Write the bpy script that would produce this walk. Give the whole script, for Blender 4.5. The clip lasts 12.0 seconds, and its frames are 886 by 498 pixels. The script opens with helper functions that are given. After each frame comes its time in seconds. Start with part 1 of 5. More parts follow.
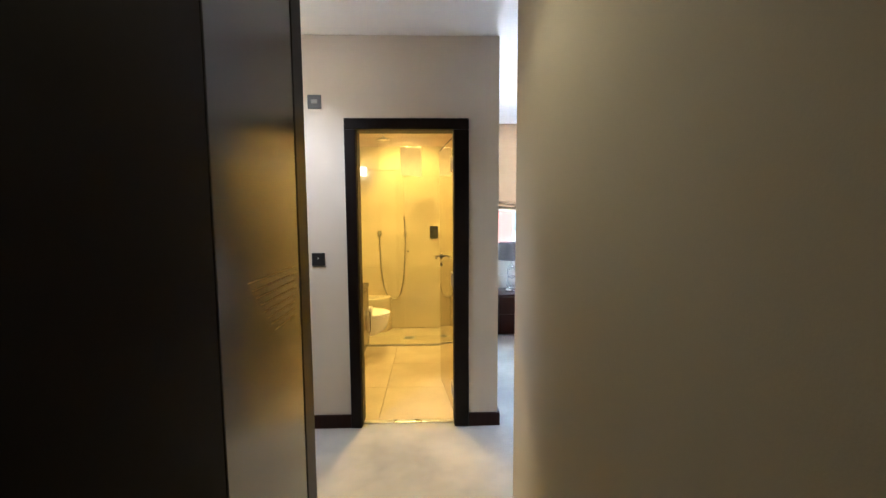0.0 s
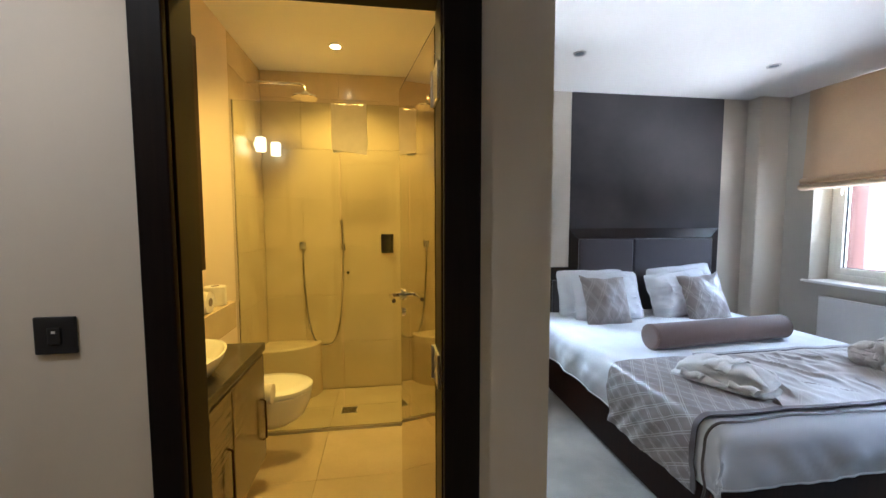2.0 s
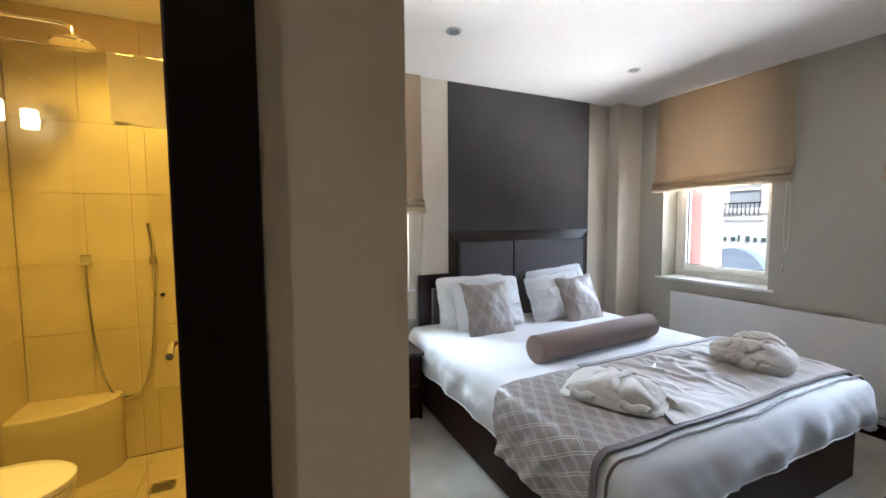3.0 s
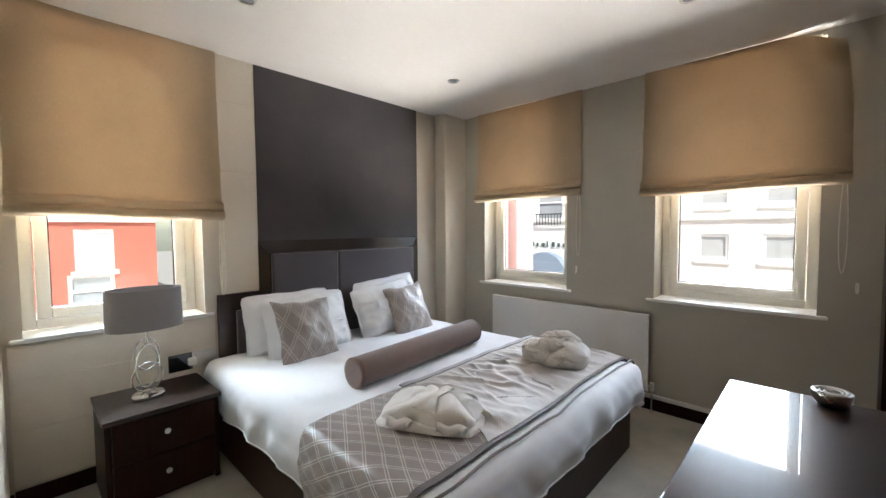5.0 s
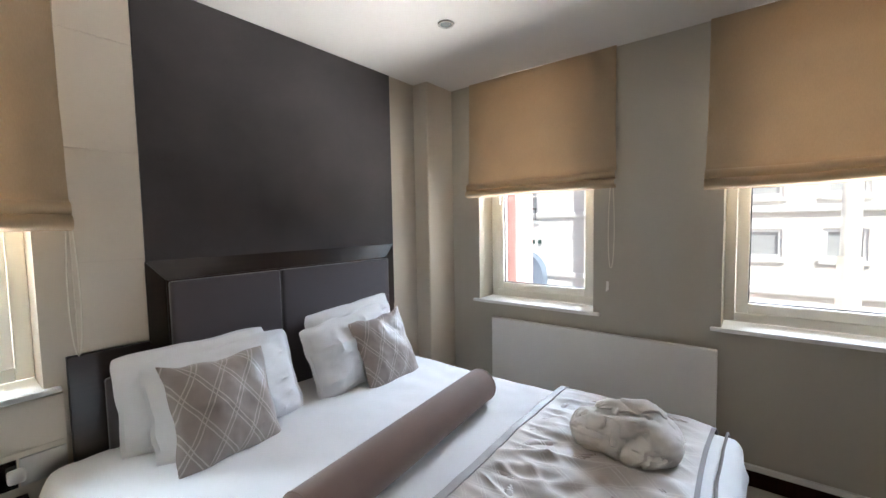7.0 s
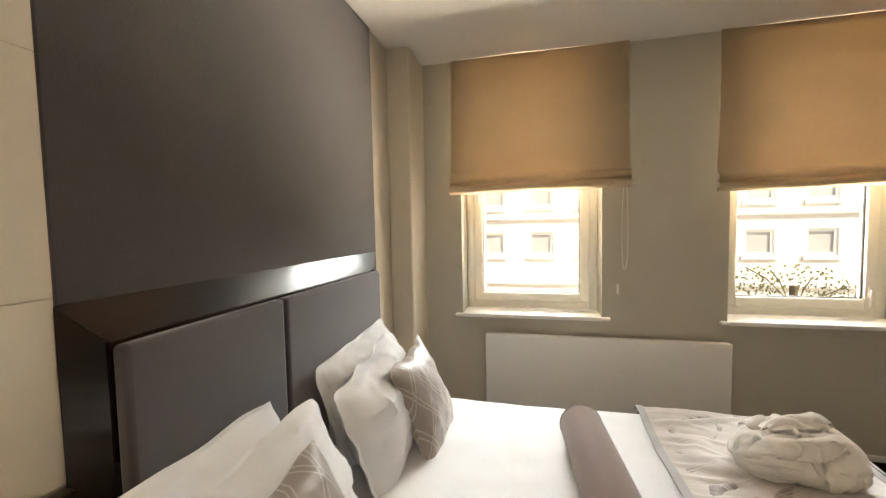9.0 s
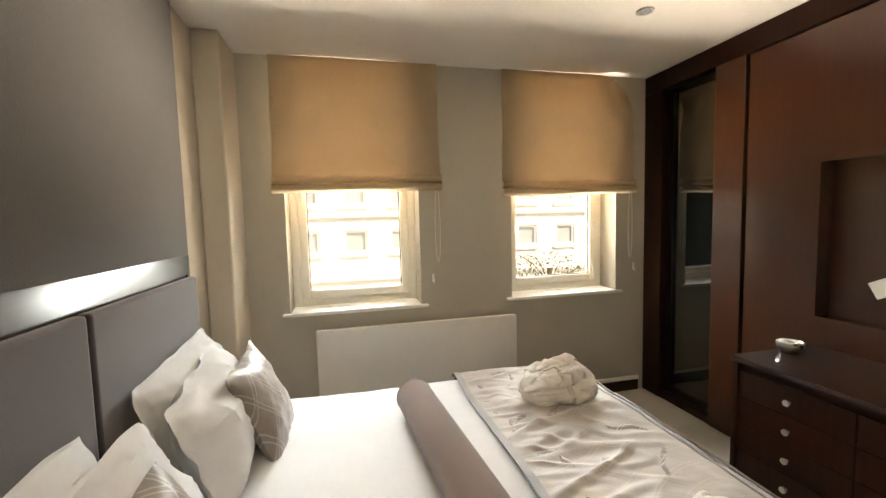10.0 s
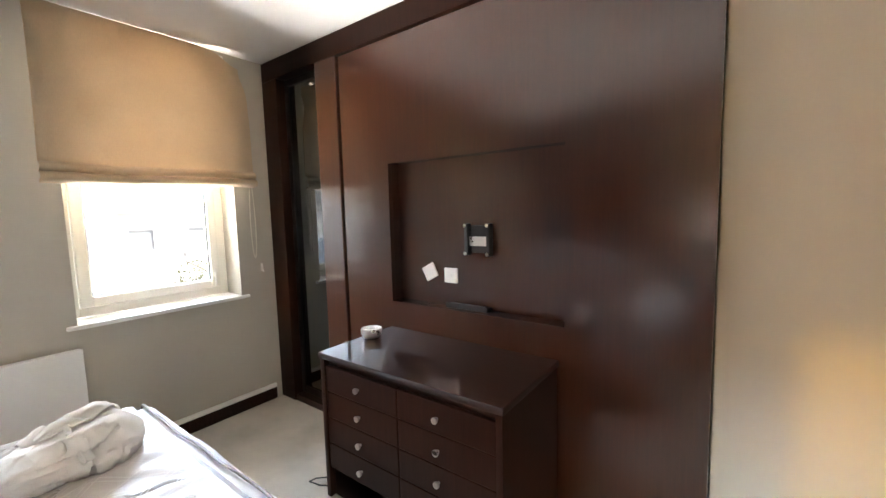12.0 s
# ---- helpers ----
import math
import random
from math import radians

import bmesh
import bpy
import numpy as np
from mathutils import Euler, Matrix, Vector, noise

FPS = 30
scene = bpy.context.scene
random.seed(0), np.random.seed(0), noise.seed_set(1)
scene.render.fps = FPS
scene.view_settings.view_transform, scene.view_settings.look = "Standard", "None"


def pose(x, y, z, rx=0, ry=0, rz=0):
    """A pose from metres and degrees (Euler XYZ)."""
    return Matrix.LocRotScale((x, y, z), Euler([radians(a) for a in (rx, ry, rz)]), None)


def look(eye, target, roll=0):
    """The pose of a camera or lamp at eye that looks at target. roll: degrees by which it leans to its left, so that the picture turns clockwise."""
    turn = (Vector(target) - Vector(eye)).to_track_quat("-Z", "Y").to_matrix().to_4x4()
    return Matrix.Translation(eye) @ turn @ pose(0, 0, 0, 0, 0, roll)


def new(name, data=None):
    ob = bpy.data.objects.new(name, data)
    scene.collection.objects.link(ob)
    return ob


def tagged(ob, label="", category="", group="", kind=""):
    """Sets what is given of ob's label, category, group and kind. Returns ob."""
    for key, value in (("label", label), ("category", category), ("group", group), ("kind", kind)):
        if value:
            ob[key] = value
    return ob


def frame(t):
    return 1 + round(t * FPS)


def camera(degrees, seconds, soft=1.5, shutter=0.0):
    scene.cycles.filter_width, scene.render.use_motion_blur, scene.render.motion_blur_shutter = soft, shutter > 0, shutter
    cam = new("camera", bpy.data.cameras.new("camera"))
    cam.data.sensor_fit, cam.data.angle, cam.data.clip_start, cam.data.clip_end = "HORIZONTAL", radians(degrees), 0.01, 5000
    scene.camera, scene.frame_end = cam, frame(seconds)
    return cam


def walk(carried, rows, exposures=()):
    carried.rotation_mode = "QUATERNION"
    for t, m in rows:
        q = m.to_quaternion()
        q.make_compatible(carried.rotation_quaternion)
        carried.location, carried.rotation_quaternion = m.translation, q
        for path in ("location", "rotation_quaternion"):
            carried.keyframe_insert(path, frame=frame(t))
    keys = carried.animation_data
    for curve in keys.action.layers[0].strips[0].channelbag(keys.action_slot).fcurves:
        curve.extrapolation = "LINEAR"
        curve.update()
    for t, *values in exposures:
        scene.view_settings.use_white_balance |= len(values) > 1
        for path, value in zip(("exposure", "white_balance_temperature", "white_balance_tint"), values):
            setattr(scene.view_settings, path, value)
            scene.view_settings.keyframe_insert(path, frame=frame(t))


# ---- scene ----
cam = camera(96.0, 12.0)
PATH = [
    (0, (0.174, 0.237, 1.481), (0.228, 2.228, 1.305), -0.3),
    (0.5, (0.218, 0.71, 1.504), (0.198, 2.702, 1.324), 0.2),
    (1, (0.221, 1.14, 1.489), (0.204, 3.132, 1.317), -0.1),
    (1.5, (0.22, 1.56, 1.455), (0.247, 3.553, 1.297), 0.1),
    (2, (0.168, 1.883, 1.446), (0.461, 3.856, 1.301), -0.1),
    (2.5, (0.271, 2.168, 1.443), (0.861, 4.073, 1.296), -0.2),
    (3, (0.414, 2.341, 1.445), (1.253, 4.151, 1.308), -0.4),
    (3.5, (0.553, 2.408, 1.44), (1.688, 4.049, 1.304), -0.6),
    (5.5, (0.801, 2.518, 1.44), (2.303, 3.834, 1.331), -0.7),
    (6, (0.957, 2.689, 1.513), (2.512, 3.94, 1.389), -1.0),
    (6.5, (1.142, 2.86, 1.49), (2.699, 4.11, 1.375), -0.8),
    (7, (1.316, 3.242, 1.514), (2.885, 4.476, 1.385), -1.0),
    (9, (1.329, 4.515, 1.505), (3.27, 4.982, 1.388), -1.1),
    (9.5, (1.229, 4.617, 1.52), (3.225, 4.595, 1.389), -1.2),
    (10, (1.179, 4.616, 1.513), (3.122, 4.165, 1.364), -1.5),
    (10.5, (1.148, 4.6, 1.512), (2.987, 3.833, 1.351), -1.7),
    (11, (1.095, 4.469, 1.495), (2.78, 3.404, 1.33), -1.8),
    (11.5, (1.09, 4.24, 1.521), (2.544, 2.882, 1.322), -2.0),
    (12, (1.109, 3.92, 1.478), (2.298, 2.323, 1.286), -1.5),
]
walk(cam, [(t, look(eye, target, roll)) for t, eye, target, roll in PATH], [(0.0, 2.1, 5000, 10), (0.5, 1.72, 5000, 10), (1.0, 1.5, 5300, 10), (1.5, 1.3, 5600, 10), (2.0, 1.12, 5300, 10), (2.5, 1.15, 5800, 10), (3.0, 1.2, 5900, 10), (3.7, 1.4, 6400, 10), (5.5, 0.85, 6500, 10), (7.2, 0.93, 6300, 10), (9.0, 1.22, 8400, 10), (11.0, 1.36, 8600, 10), (11.6, 1.7, 7900, 10), (12.0, 1.98, 6500, 10)])

# ---- world, sun and exposure ----
world = bpy.data.worlds.new("sky")
scene.world = world
world.use_nodes = True
wn = world.node_tree
sky = wn.nodes.new("ShaderNodeTexSky")
sky.sky_type = "NISHITA"
sky.sun_disc = False
sky.sun_elevation = radians(48)
sky.sun_rotation = radians(215)
wn.links.new(sky.outputs[0], wn.nodes["Background"].inputs[0])
wn.nodes["Background"].inputs[1].default_value = 0.11
sun = new("sun", bpy.data.lights.new("sun", "SUN"))
sun.data.energy, sun.data.angle, sun.data.color = 4.8, radians(0.5), (1.0, 0.95, 0.86)
sun.matrix_basis = look((-12, -17, 23), (0, 0, 0))


def lamp(name, kind, where, target, energy, colour, size=0.1, spot=80):
    ob = new(name, bpy.data.lights.new(name, kind))
    ob.data.energy, ob.data.color = energy, colour
    if kind == "SPOT":
        ob.data.spot_size, ob.data.spot_blend, ob.data.shadow_soft_size = radians(spot), 0.7, size
    elif kind == "POINT":
        ob.data.shadow_soft_size = size
    ob.matrix_basis = look(where, target)
    return ob


WARM = (1.0, 0.60, 0.10)
lamp("bathroom_spot", "SPOT", (-0.14, 4.76, 2.59), (-0.14, 4.77, 0), 31, WARM, 0.04, 140)
lamp("bathroom_spot", "SPOT", (-0.14, 3.60, 2.59), (-0.14, 3.61, 0), 44, WARM, 0.04, 140)
# lobby lamp assumed from the bright end wall; its fixture is out of view
lamp("unseen_hall_spot", "SPOT", (-0.72, 2.30, 2.59), (-0.72, 2.31, 0), 15, (1.0, 0.94, 0.88), 0.06, 125)
# added out of view to brighten the hall walls
lamp("unseen_hall_spot", "SPOT", (0.02, 1.40, 2.59), (0.02, 1.41, 0), 4.5, (1.0, 0.80, 0.40), 0.06, 130)


def fill_lamp(where, target, width, height, energy, colour=(0.87, 0.94, 1.0)):
    """An unseen area lamp outside, added to bring daylight in through the windows."""
    ob = new("daylight_fill", bpy.data.lights.new("daylight_fill", "AREA"))
    ob.data.shape, ob.data.size, ob.data.size_y = "RECTANGLE", width, height
    ob.data.energy, ob.data.color = energy, colour
    ob.data.spread = radians(110)
    ob.matrix_basis = look(where, target)


# lamps added above the line of sight for light from the sky
fill_lamp((6.9, 3.75, 3.0), (3.0, 3.75, 1.5), 5.0, 2.0, 250, (0.70, 0.82, 1.0))
fill_lamp((1.12, 7.9, 2.95), (1.12, 4.6, 1.5), 3.2, 2.0, 280, (0.72, 0.87, 1.0))
# lamps added below the sill's line of sight for light off the sunlit street
fill_lamp((6.9, 3.75, -1.45), (3.6, 3.75, 1.3), 5.0, 3.4, 880, (1.0, 0.95, 0.92))
fill_lamp((1.12, 8.0, -1.45), (1.12, 5.0, 1.3), 3.2, 3.4, 720, (1.0, 0.95, 0.92))

# ---- materials ----
def nodes_of(name):
    m = bpy.data.materials.new(name)
    m.use_nodes = True
    t = m.node_tree
    return m, t, t.nodes["Principled BSDF"]


def mixed(t, fac, a, b):
    n = t.nodes.new("ShaderNodeMix")
    n.data_type = "RGBA"
    for k, v in ((0, fac), (6, a), (7, b)):
        if hasattr(v, "links"):
            t.links.new(v, n.inputs[k])
        else:
            n.inputs[k].default_value = v if k == 0 else (*v, 1)
    return n.outputs[2]


def coords(t, stretch=(1, 1, 1)):
    c, m = t.nodes.new("ShaderNodeTexCoord"), t.nodes.new("ShaderNodeMapping")
    t.links.new(c.outputs["Object"], m.inputs[0])
    m.inputs["Scale"].default_value = stretch
    return m.outputs[0]


def noisy(t, vec, scale, detail=4, rough=0.55, distort=0.0):
    n = t.nodes.new("ShaderNodeTexNoise")
    t.links.new(vec, n.inputs["Vector"])
    n.inputs["Scale"].default_value, n.inputs["Detail"].default_value = scale, detail
    n.inputs["Roughness"].default_value, n.inputs["Distortion"].default_value = rough, distort
    return n.outputs[0]


def ranged(t, value, lo, hi, a=0.3, b=0.7):
    n = t.nodes.new("ShaderNodeMapRange")
    t.links.new(value, n.inputs[0])
    for k, v in zip((1, 2, 3, 4), (a, b, lo, hi)):
        n.inputs[k].default_value = v
    return n.outputs[0]


def math2(t, op, a, b=None):
    n = t.nodes.new("ShaderNodeMath")
    n.operation = op
    for k, v in ((0, a), (1, b)):
        if v is None:
            continue
        if hasattr(v, "links"):
            t.links.new(v, n.inputs[k])
        else:
            n.inputs[k].default_value = v
    return n.outputs[0]


def relief(t, p, height, strength, distance=0.01):
    n = t.nodes.new("ShaderNodeBump")
    n.inputs["Strength"].default_value, n.inputs["Distance"].default_value = strength, distance
    t.links.new(height, n.inputs["Height"])
    t.links.new(n.outputs[0], p.inputs["Normal"])


def surface(name, colour, rough=0.5, metal=0.0, var=0.12, scale=3.0, fine=60.0, bump=0.1, spec=0.5, coat=0.0, sheen=0.0, stretch=(1, 1, 1), distance=0.004):
    """Paint, plaster, plastic, metal or cloth: broad stains and fine grain."""
    m, t, p = nodes_of(name)
    v = coords(t, stretch)
    a, b = noisy(t, v, scale, 5), noisy(t, v, fine, 3)
    dark = tuple(c * (1 - var) for c in colour)
    lite = tuple(min(1, c * (1 + var * 0.6)) for c in colour)
    c1 = mixed(t, ranged(t, a, 0, 1), dark, lite)
    c2 = mixed(t, ranged(t, b, 0, var), c1, tuple(c * 0.7 for c in colour))
    t.links.new(c2, p.inputs["Base Color"])
    t.links.new(ranged(t, a, rough * 0.85, min(1, rough * 1.15)), p.inputs["Roughness"])
    p.inputs["Metallic"].default_value, p.inputs["Specular IOR Level"].default_value = metal, spec
    p.inputs["Coat Weight"].default_value, p.inputs["Sheen Weight"].default_value = coat, sheen
    if bump:
        relief(t, p, b, bump, distance)
    return m


def wood(name, dark, lite, rough=0.3, along=2, coat=0.3, polish=0.12, spec=0.5, coat_ior=1.5, grain=0.05):
    """Stained veneer with fine grain along one axis."""
    m, t, p = nodes_of(name)
    s = [48, 48, 48]
    s[along] = 1.6
    v = coords(t, s)
    g, f = noisy(t, v, 1.6, 6, 0.6, 0.4), noisy(t, v, 9, 3)
    big = noisy(t, coords(t), 1.3, 3)
    c = mixed(t, ranged(t, g, 0, 1), dark, lite)
    c = mixed(t, ranged(t, f, 0, 0.35), c, tuple(x * 0.6 for x in dark))
    c = mixed(t, ranged(t, big, 0, 0.25, 0.1, 0.9), c, lite)
    t.links.new(c, p.inputs["Base Color"])
    t.links.new(ranged(t, big, rough * 0.92, rough * 1.1, 0.1, 0.9), p.inputs["Roughness"])
    p.inputs["Specular IOR Level"].default_value = spec
    p.inputs["Coat Weight"].default_value, p.inputs["Coat Roughness"].default_value = coat, polish
    p.inputs["Coat IOR"].default_value = coat_ior
    if grain:
        relief(t, p, f, grain, 0.002)
    return m


def lattice(name, base, line, pitch=0.105, tilt=0.0, gloss=0.35):
    """Satin with pairs of pale woven lines crossing as diamonds; the pattern follows the cloth's UV, in metres."""
    m, t, p = nodes_of(name)
    uv, sep = t.nodes.new("ShaderNodeUVMap"), t.nodes.new("ShaderNodeSeparateXYZ")
    t.links.new(uv.outputs[0], sep.inputs[0])
    x, y = sep.outputs[0], sep.outputs[1]
    wob = math2(t, "MULTIPLY", noisy(t, uv.outputs[0], 3.0, 2), 0.03)
    lines = None
    for sy in (0.62, -0.62):
        d = math2(t, "ADD", math2(t, "ADD", x, math2(t, "MULTIPLY", y, sy)), wob)
        for off in (0.0, 0.16):
            fr = math2(t, "FRACT", math2(t, "ADD", math2(t, "DIVIDE", d, pitch), off))
            hit = math2(t, "LESS_THAN", fr, 0.045)
            lines = hit if lines is None else math2(t, "MAXIMUM", lines, hit)
    grain = noisy(t, uv.outputs[0], 260, 2)
    big = noisy(t, uv.outputs[0], 6, 4)
    c = mixed(t, ranged(t, big, 0, 1), tuple(k * 0.85 for k in base), tuple(k * 1.15 for k in base))
    c = mixed(t, math2(t, "MULTIPLY", lines, 0.85), c, line)
    c = mixed(t, ranged(t, grain, 0, 0.2), c, tuple(k * 0.6 for k in base))
    t.links.new(c, p.inputs["Base Color"])
    p.inputs["Roughness"].default_value = gloss
    p.inputs["Sheen Weight"].default_value = 0.3
    relief(t, p, math2(t, "ADD", grain, lines), 0.15, 0.001)
    return m


def blind_cloth(name, colour):
    """Woven blind that lets some daylight through."""
    m, t, p = nodes_of(name)
    v = coords(t, (1, 1, 1))
    weave = noisy(t, coords(t, (300, 300, 60)), 1.0, 2)
    big = noisy(t, v, 2.5, 4)
    c = mixed(t, ranged(t, big, 0, 1), tuple(k * 0.93 for k in colour), tuple(k * 1.05 for k in colour))
    c = mixed(t, ranged(t, weave, 0, 0.18), c, tuple(k * 0.6 for k in colour))
    t.links.new(c, p.inputs["Base Color"])
    p.inputs["Roughness"].default_value, p.inputs["Specular IOR Level"].default_value = 0.85, 0.2
    p.inputs["Sheen Weight"].default_value = 0.2
    relief(t, p, weave, 0.2, 0.001)
    tr, mx, out = t.nodes.new("ShaderNodeBsdfTranslucent"), t.nodes.new("ShaderNodeMixShader"), t.nodes["Material Output"]
    t.links.new(c, tr.inputs[0])
    mx.inputs[0].default_value = 0.22
    t.links.new(p.outputs[0], mx.inputs[1])
    t.links.new(tr.outputs[0], mx.inputs[2])
    t.links.new(mx.outputs[0], out.inputs[0])
    return m


def thin_glass(name, tint=(0.97, 0.99, 0.98)):
    """A thin pane: clear with a faint reflection."""
    m, t, p = nodes_of(name)
    tr, gl, mx, fr = (t.nodes.new("ShaderNode" + k) for k in ("BsdfTransparent", "BsdfGlossy", "MixShader", "Fresnel"))
    tr.inputs[0].default_value = (*tint, 1)
    gl.inputs["Roughness"].default_value = 0.01
    fr.inputs[0].default_value = 1.45
    t.links.new(fr.outputs[0], mx.inputs[0])
    t.links.new(tr.outputs[0], mx.inputs[1])
    t.links.new(gl.outputs[0], mx.inputs[2])
    t.links.new(mx.outputs[0], t.nodes["Material Output"].inputs[0])
    return m


def glow(name, colour, strength):
    m, t, p = nodes_of(name)
    p.inputs["Base Color"].default_value = (*colour, 1)
    p.inputs["Emission Color"].default_value, p.inputs["Emission Strength"].default_value = (*colour, 1), strength
    return m


PAINT = surface("wall_paint", (0.60, 0.535, 0.44), 0.75, var=0.05, scale=1.4, fine=220, bump=0.08, spec=0.3)
PAINT_GREY = surface("wall_paint_greige", (0.47, 0.44, 0.37), 0.75, var=0.05, scale=1.4, fine=220, bump=0.08, spec=0.3)
CEILING = surface("ceiling_paint", (0.80, 0.78, 0.74), 0.8, var=0.03, scale=1.1, fine=180, bump=0.05, spec=0.3)
CREAM_PANEL = surface("cream_wall_panel", (0.68, 0.61, 0.51), 0.6, var=0.05, scale=2, fine=160, bump=0.06)
CARPET = surface("carpet_pile", (0.50, 0.46, 0.38), 0.95, var=0.38, scale=2.2, fine=330, bump=0.7, spec=0.1, sheen=0.3, distance=0.006)
SUEDE = surface("charcoal_suede", (0.046, 0.0375, 0.038), 0.74, var=0.7, scale=3.0, fine=240, bump=0.25, spec=0.4, sheen=0.5)
PAD = surface("charcoal_pad_cloth", (0.058, 0.046, 0.051), 0.75, var=0.16, scale=5, fine=320, bump=0.25, spec=0.4, sheen=0.6)
WENGE = wood("wenge_wood", (0.015, 0.0048, 0.0027), (0.030, 0.0100, 0.0053), 0.32, coat=0.0, spec=0.12)
WENGE_GLOSS = wood("wenge_polished", (0.015, 0.0055, 0.0035), (0.026, 0.0095, 0.006), 0.3, along=0, coat=1.0, polish=0.03, spec=0.15, grain=0)
MAHOGANY = wood("mahogany_veneer", (0.033, 0.0079, 0.0026), (0.047, 0.0118, 0.0039), 0.36, coat=1.0, polish=0.17, spec=0.12, coat_ior=1.62, grain=0)
WENGE_DARK = wood("wenge_black", (0.0045, 0.0030, 0.0026), (0.010, 0.0062, 0.0050), 0.40, coat=0.0, spec=0.12)
RAIL_GLOSS = wood("wenge_rail", (0.012, 0.0065, 0.005), (0.022, 0.012, 0.009), 0.3, along=0, coat=0.75, polish=0.13, spec=0.3, grain=0)
LINING_BLACK = surface("black_door_lining", (0.009, 0.006, 0.005), 0.6, var=0.3, scale=3, fine=80, bump=0.05, spec=0.05)
BRASS_LINE = surface("pale_inlay", (0.34, 0.27, 0.15), 0.35, metal=1.0, var=0.1, scale=8, bump=0)
DOOR_WOOD = wood("door_veneer", (0.008, 0.0065, 0.0075), (0.015, 0.012, 0.013), 0.26, coat=0.6, polish=0.22, spec=0.4, grain=0.02)
BLACK_GLOSS = surface("black_gloss_glass", (0.006, 0.007, 0.007), 0.04, var=0.1, scale=3, bump=0, spec=0.8, coat=1.0)
LINEN = surface("white_linen", (0.70, 0.70, 0.71), 0.85, var=0.03, scale=6, fine=420, bump=0.12, spec=0.2, sheen=0.15)
TOWELLING = surface("white_towelling", (0.82, 0.775, 0.725), 0.95, var=0.06, scale=14, fine=260, bump=0.9, spec=0.1, sheen=0.4, distance=0.006)
TAUPE = surface("taupe_cloth", (0.165, 0.103, 0.080), 0.8, var=0.1, scale=8, fine=300, bump=0.2, spec=0.25, sheen=0.3)
TAUPE_TRIM = surface("taupe_border", (0.085, 0.058, 0.050), 0.5, var=0.1, scale=9, fine=300, bump=0.15, sheen=0.3)
PALE = lattice("pale_satin_reverse", (0.43, 0.385, 0.345), (0.50, 0.455, 0.41), 0.105, gloss=0.5)
LATTICE = lattice("taupe_lattice_satin", (0.23, 0.183, 0.158), (0.62, 0.56, 0.50), 0.078)
CUSHION = lattice("taupe_lattice_cushion", (0.27, 0.225, 0.20), (0.48, 0.43, 0.38), 0.12, gloss=0.4)
BLIND = blind_cloth("beige_blind_cloth", (0.52, 0.405, 0.275))
UPVC = surface("cream_upvc", (0.80, 0.785, 0.71), 0.35, var=0.03, scale=2, fine=90, bump=0.02)
WHITE_PAINT = surface("white_gloss_paint", (0.80, 0.79, 0.76), 0.4, var=0.04, scale=3, fine=90, bump=0.03)
RADIATOR = surface("radiator_enamel", (0.74, 0.72, 0.68), 0.35, var=0.03, scale=2, fine=60, bump=0.02)
CHROME = surface("chrome", (0.78, 0.77, 0.74), 0.10, metal=1.0, var=0.05, scale=9, bump=0)
STEEL = surface("brushed_steel", (0.62, 0.60, 0.57), 0.3, metal=1.0, var=0.08, scale=9, fine=140, bump=0.03)
SHADE = surface("grey_lamp_shade", (0.20, 0.185, 0.18), 0.8, var=0.06, scale=6, fine=320, bump=0.2, sheen=0.2)
BLACK_PLASTIC = surface("black_plastic", (0.012, 0.012, 0.013), 0.35, var=0.1, scale=8, fine=120, bump=0.03)
WHITE_PLASTIC = surface("white_plastic", (0.80, 0.78, 0.73), 0.4, var=0.03, scale=8, fine=120, bump=0.02)
CORD = surface("cord", (0.72, 0.68, 0.58), 0.7, var=0.05, scale=20, fine=200, bump=0.1)
PORCELAIN = surface("white_porcelain", (0.84, 0.83, 0.80), 0.12, var=0.02, scale=3, bump=0, coat=0.4)
TILE = surface("cream_stone_tile", (0.61, 0.50, 0.33), 0.22, var=0.12, scale=2.4, fine=40, bump=0.03, coat=0.2)
GROUT = surface("grout", (0.56, 0.46, 0.31), 0.8, var=0.1, scale=9, fine=120, bump=0.1)
STONE_TOP = surface("grey_stone_top", (0.035, 0.030, 0.026), 0.22, var=0.3, scale=6, fine=70, bump=0.04, coat=0.2)
VANITY = wood("vanity_veneer", (0.11, 0.078, 0.045), (0.17, 0.125, 0.075), 0.25, along=1)
PLASTER_PINK = surface("bath_wall_paint", (0.68, 0.58, 0.50), 0.6, var=0.04, scale=2, fine=150, bump=0.05)
MIRROR = surface("mirror_silver", (0.86, 0.85, 0.80), 0.01, metal=1.0, var=0.01, scale=2, bump=0)
MIRROR_DOOR = surface("bronze_mirror", (0.62, 0.55, 0.42), 0.03, metal=1.0, var=0.03, scale=2, bump=0)
PANE = thin_glass("window_glass")
SHOWER_GLASS = thin_glass("shower_glass", (0.93, 0.96, 0.92))
LAMP_GLOW = glow("downlight_glow", (1.0, 0.75, 0.36), 30)
SCONCE_GLOW = glow("sconce_glow", (1.0, 0.80, 0.50), 1.5)
STONE_CREAM = surface("cream_stone_front", (0.70, 0.67, 0.63), 0.85, var=0.12, scale=0.7, fine=9, bump=0.3, distance=0.02)
STONE_WHITE = surface("white_render_front", (0.70, 0.70, 0.70), 0.85, var=0.08, scale=0.7, fine=9, bump=0.2, distance=0.02)
BRICK_RED = surface("red_brick_front", (0.44, 0.13, 0.095), 0.85, var=0.2, scale=0.9, fine=14, bump=0.3, distance=0.02)
DARK_GLASS = surface("far_window_glass", (0.34, 0.37, 0.40), 0.08, var=0.3, scale=0.8, bump=0, coat=0.5)
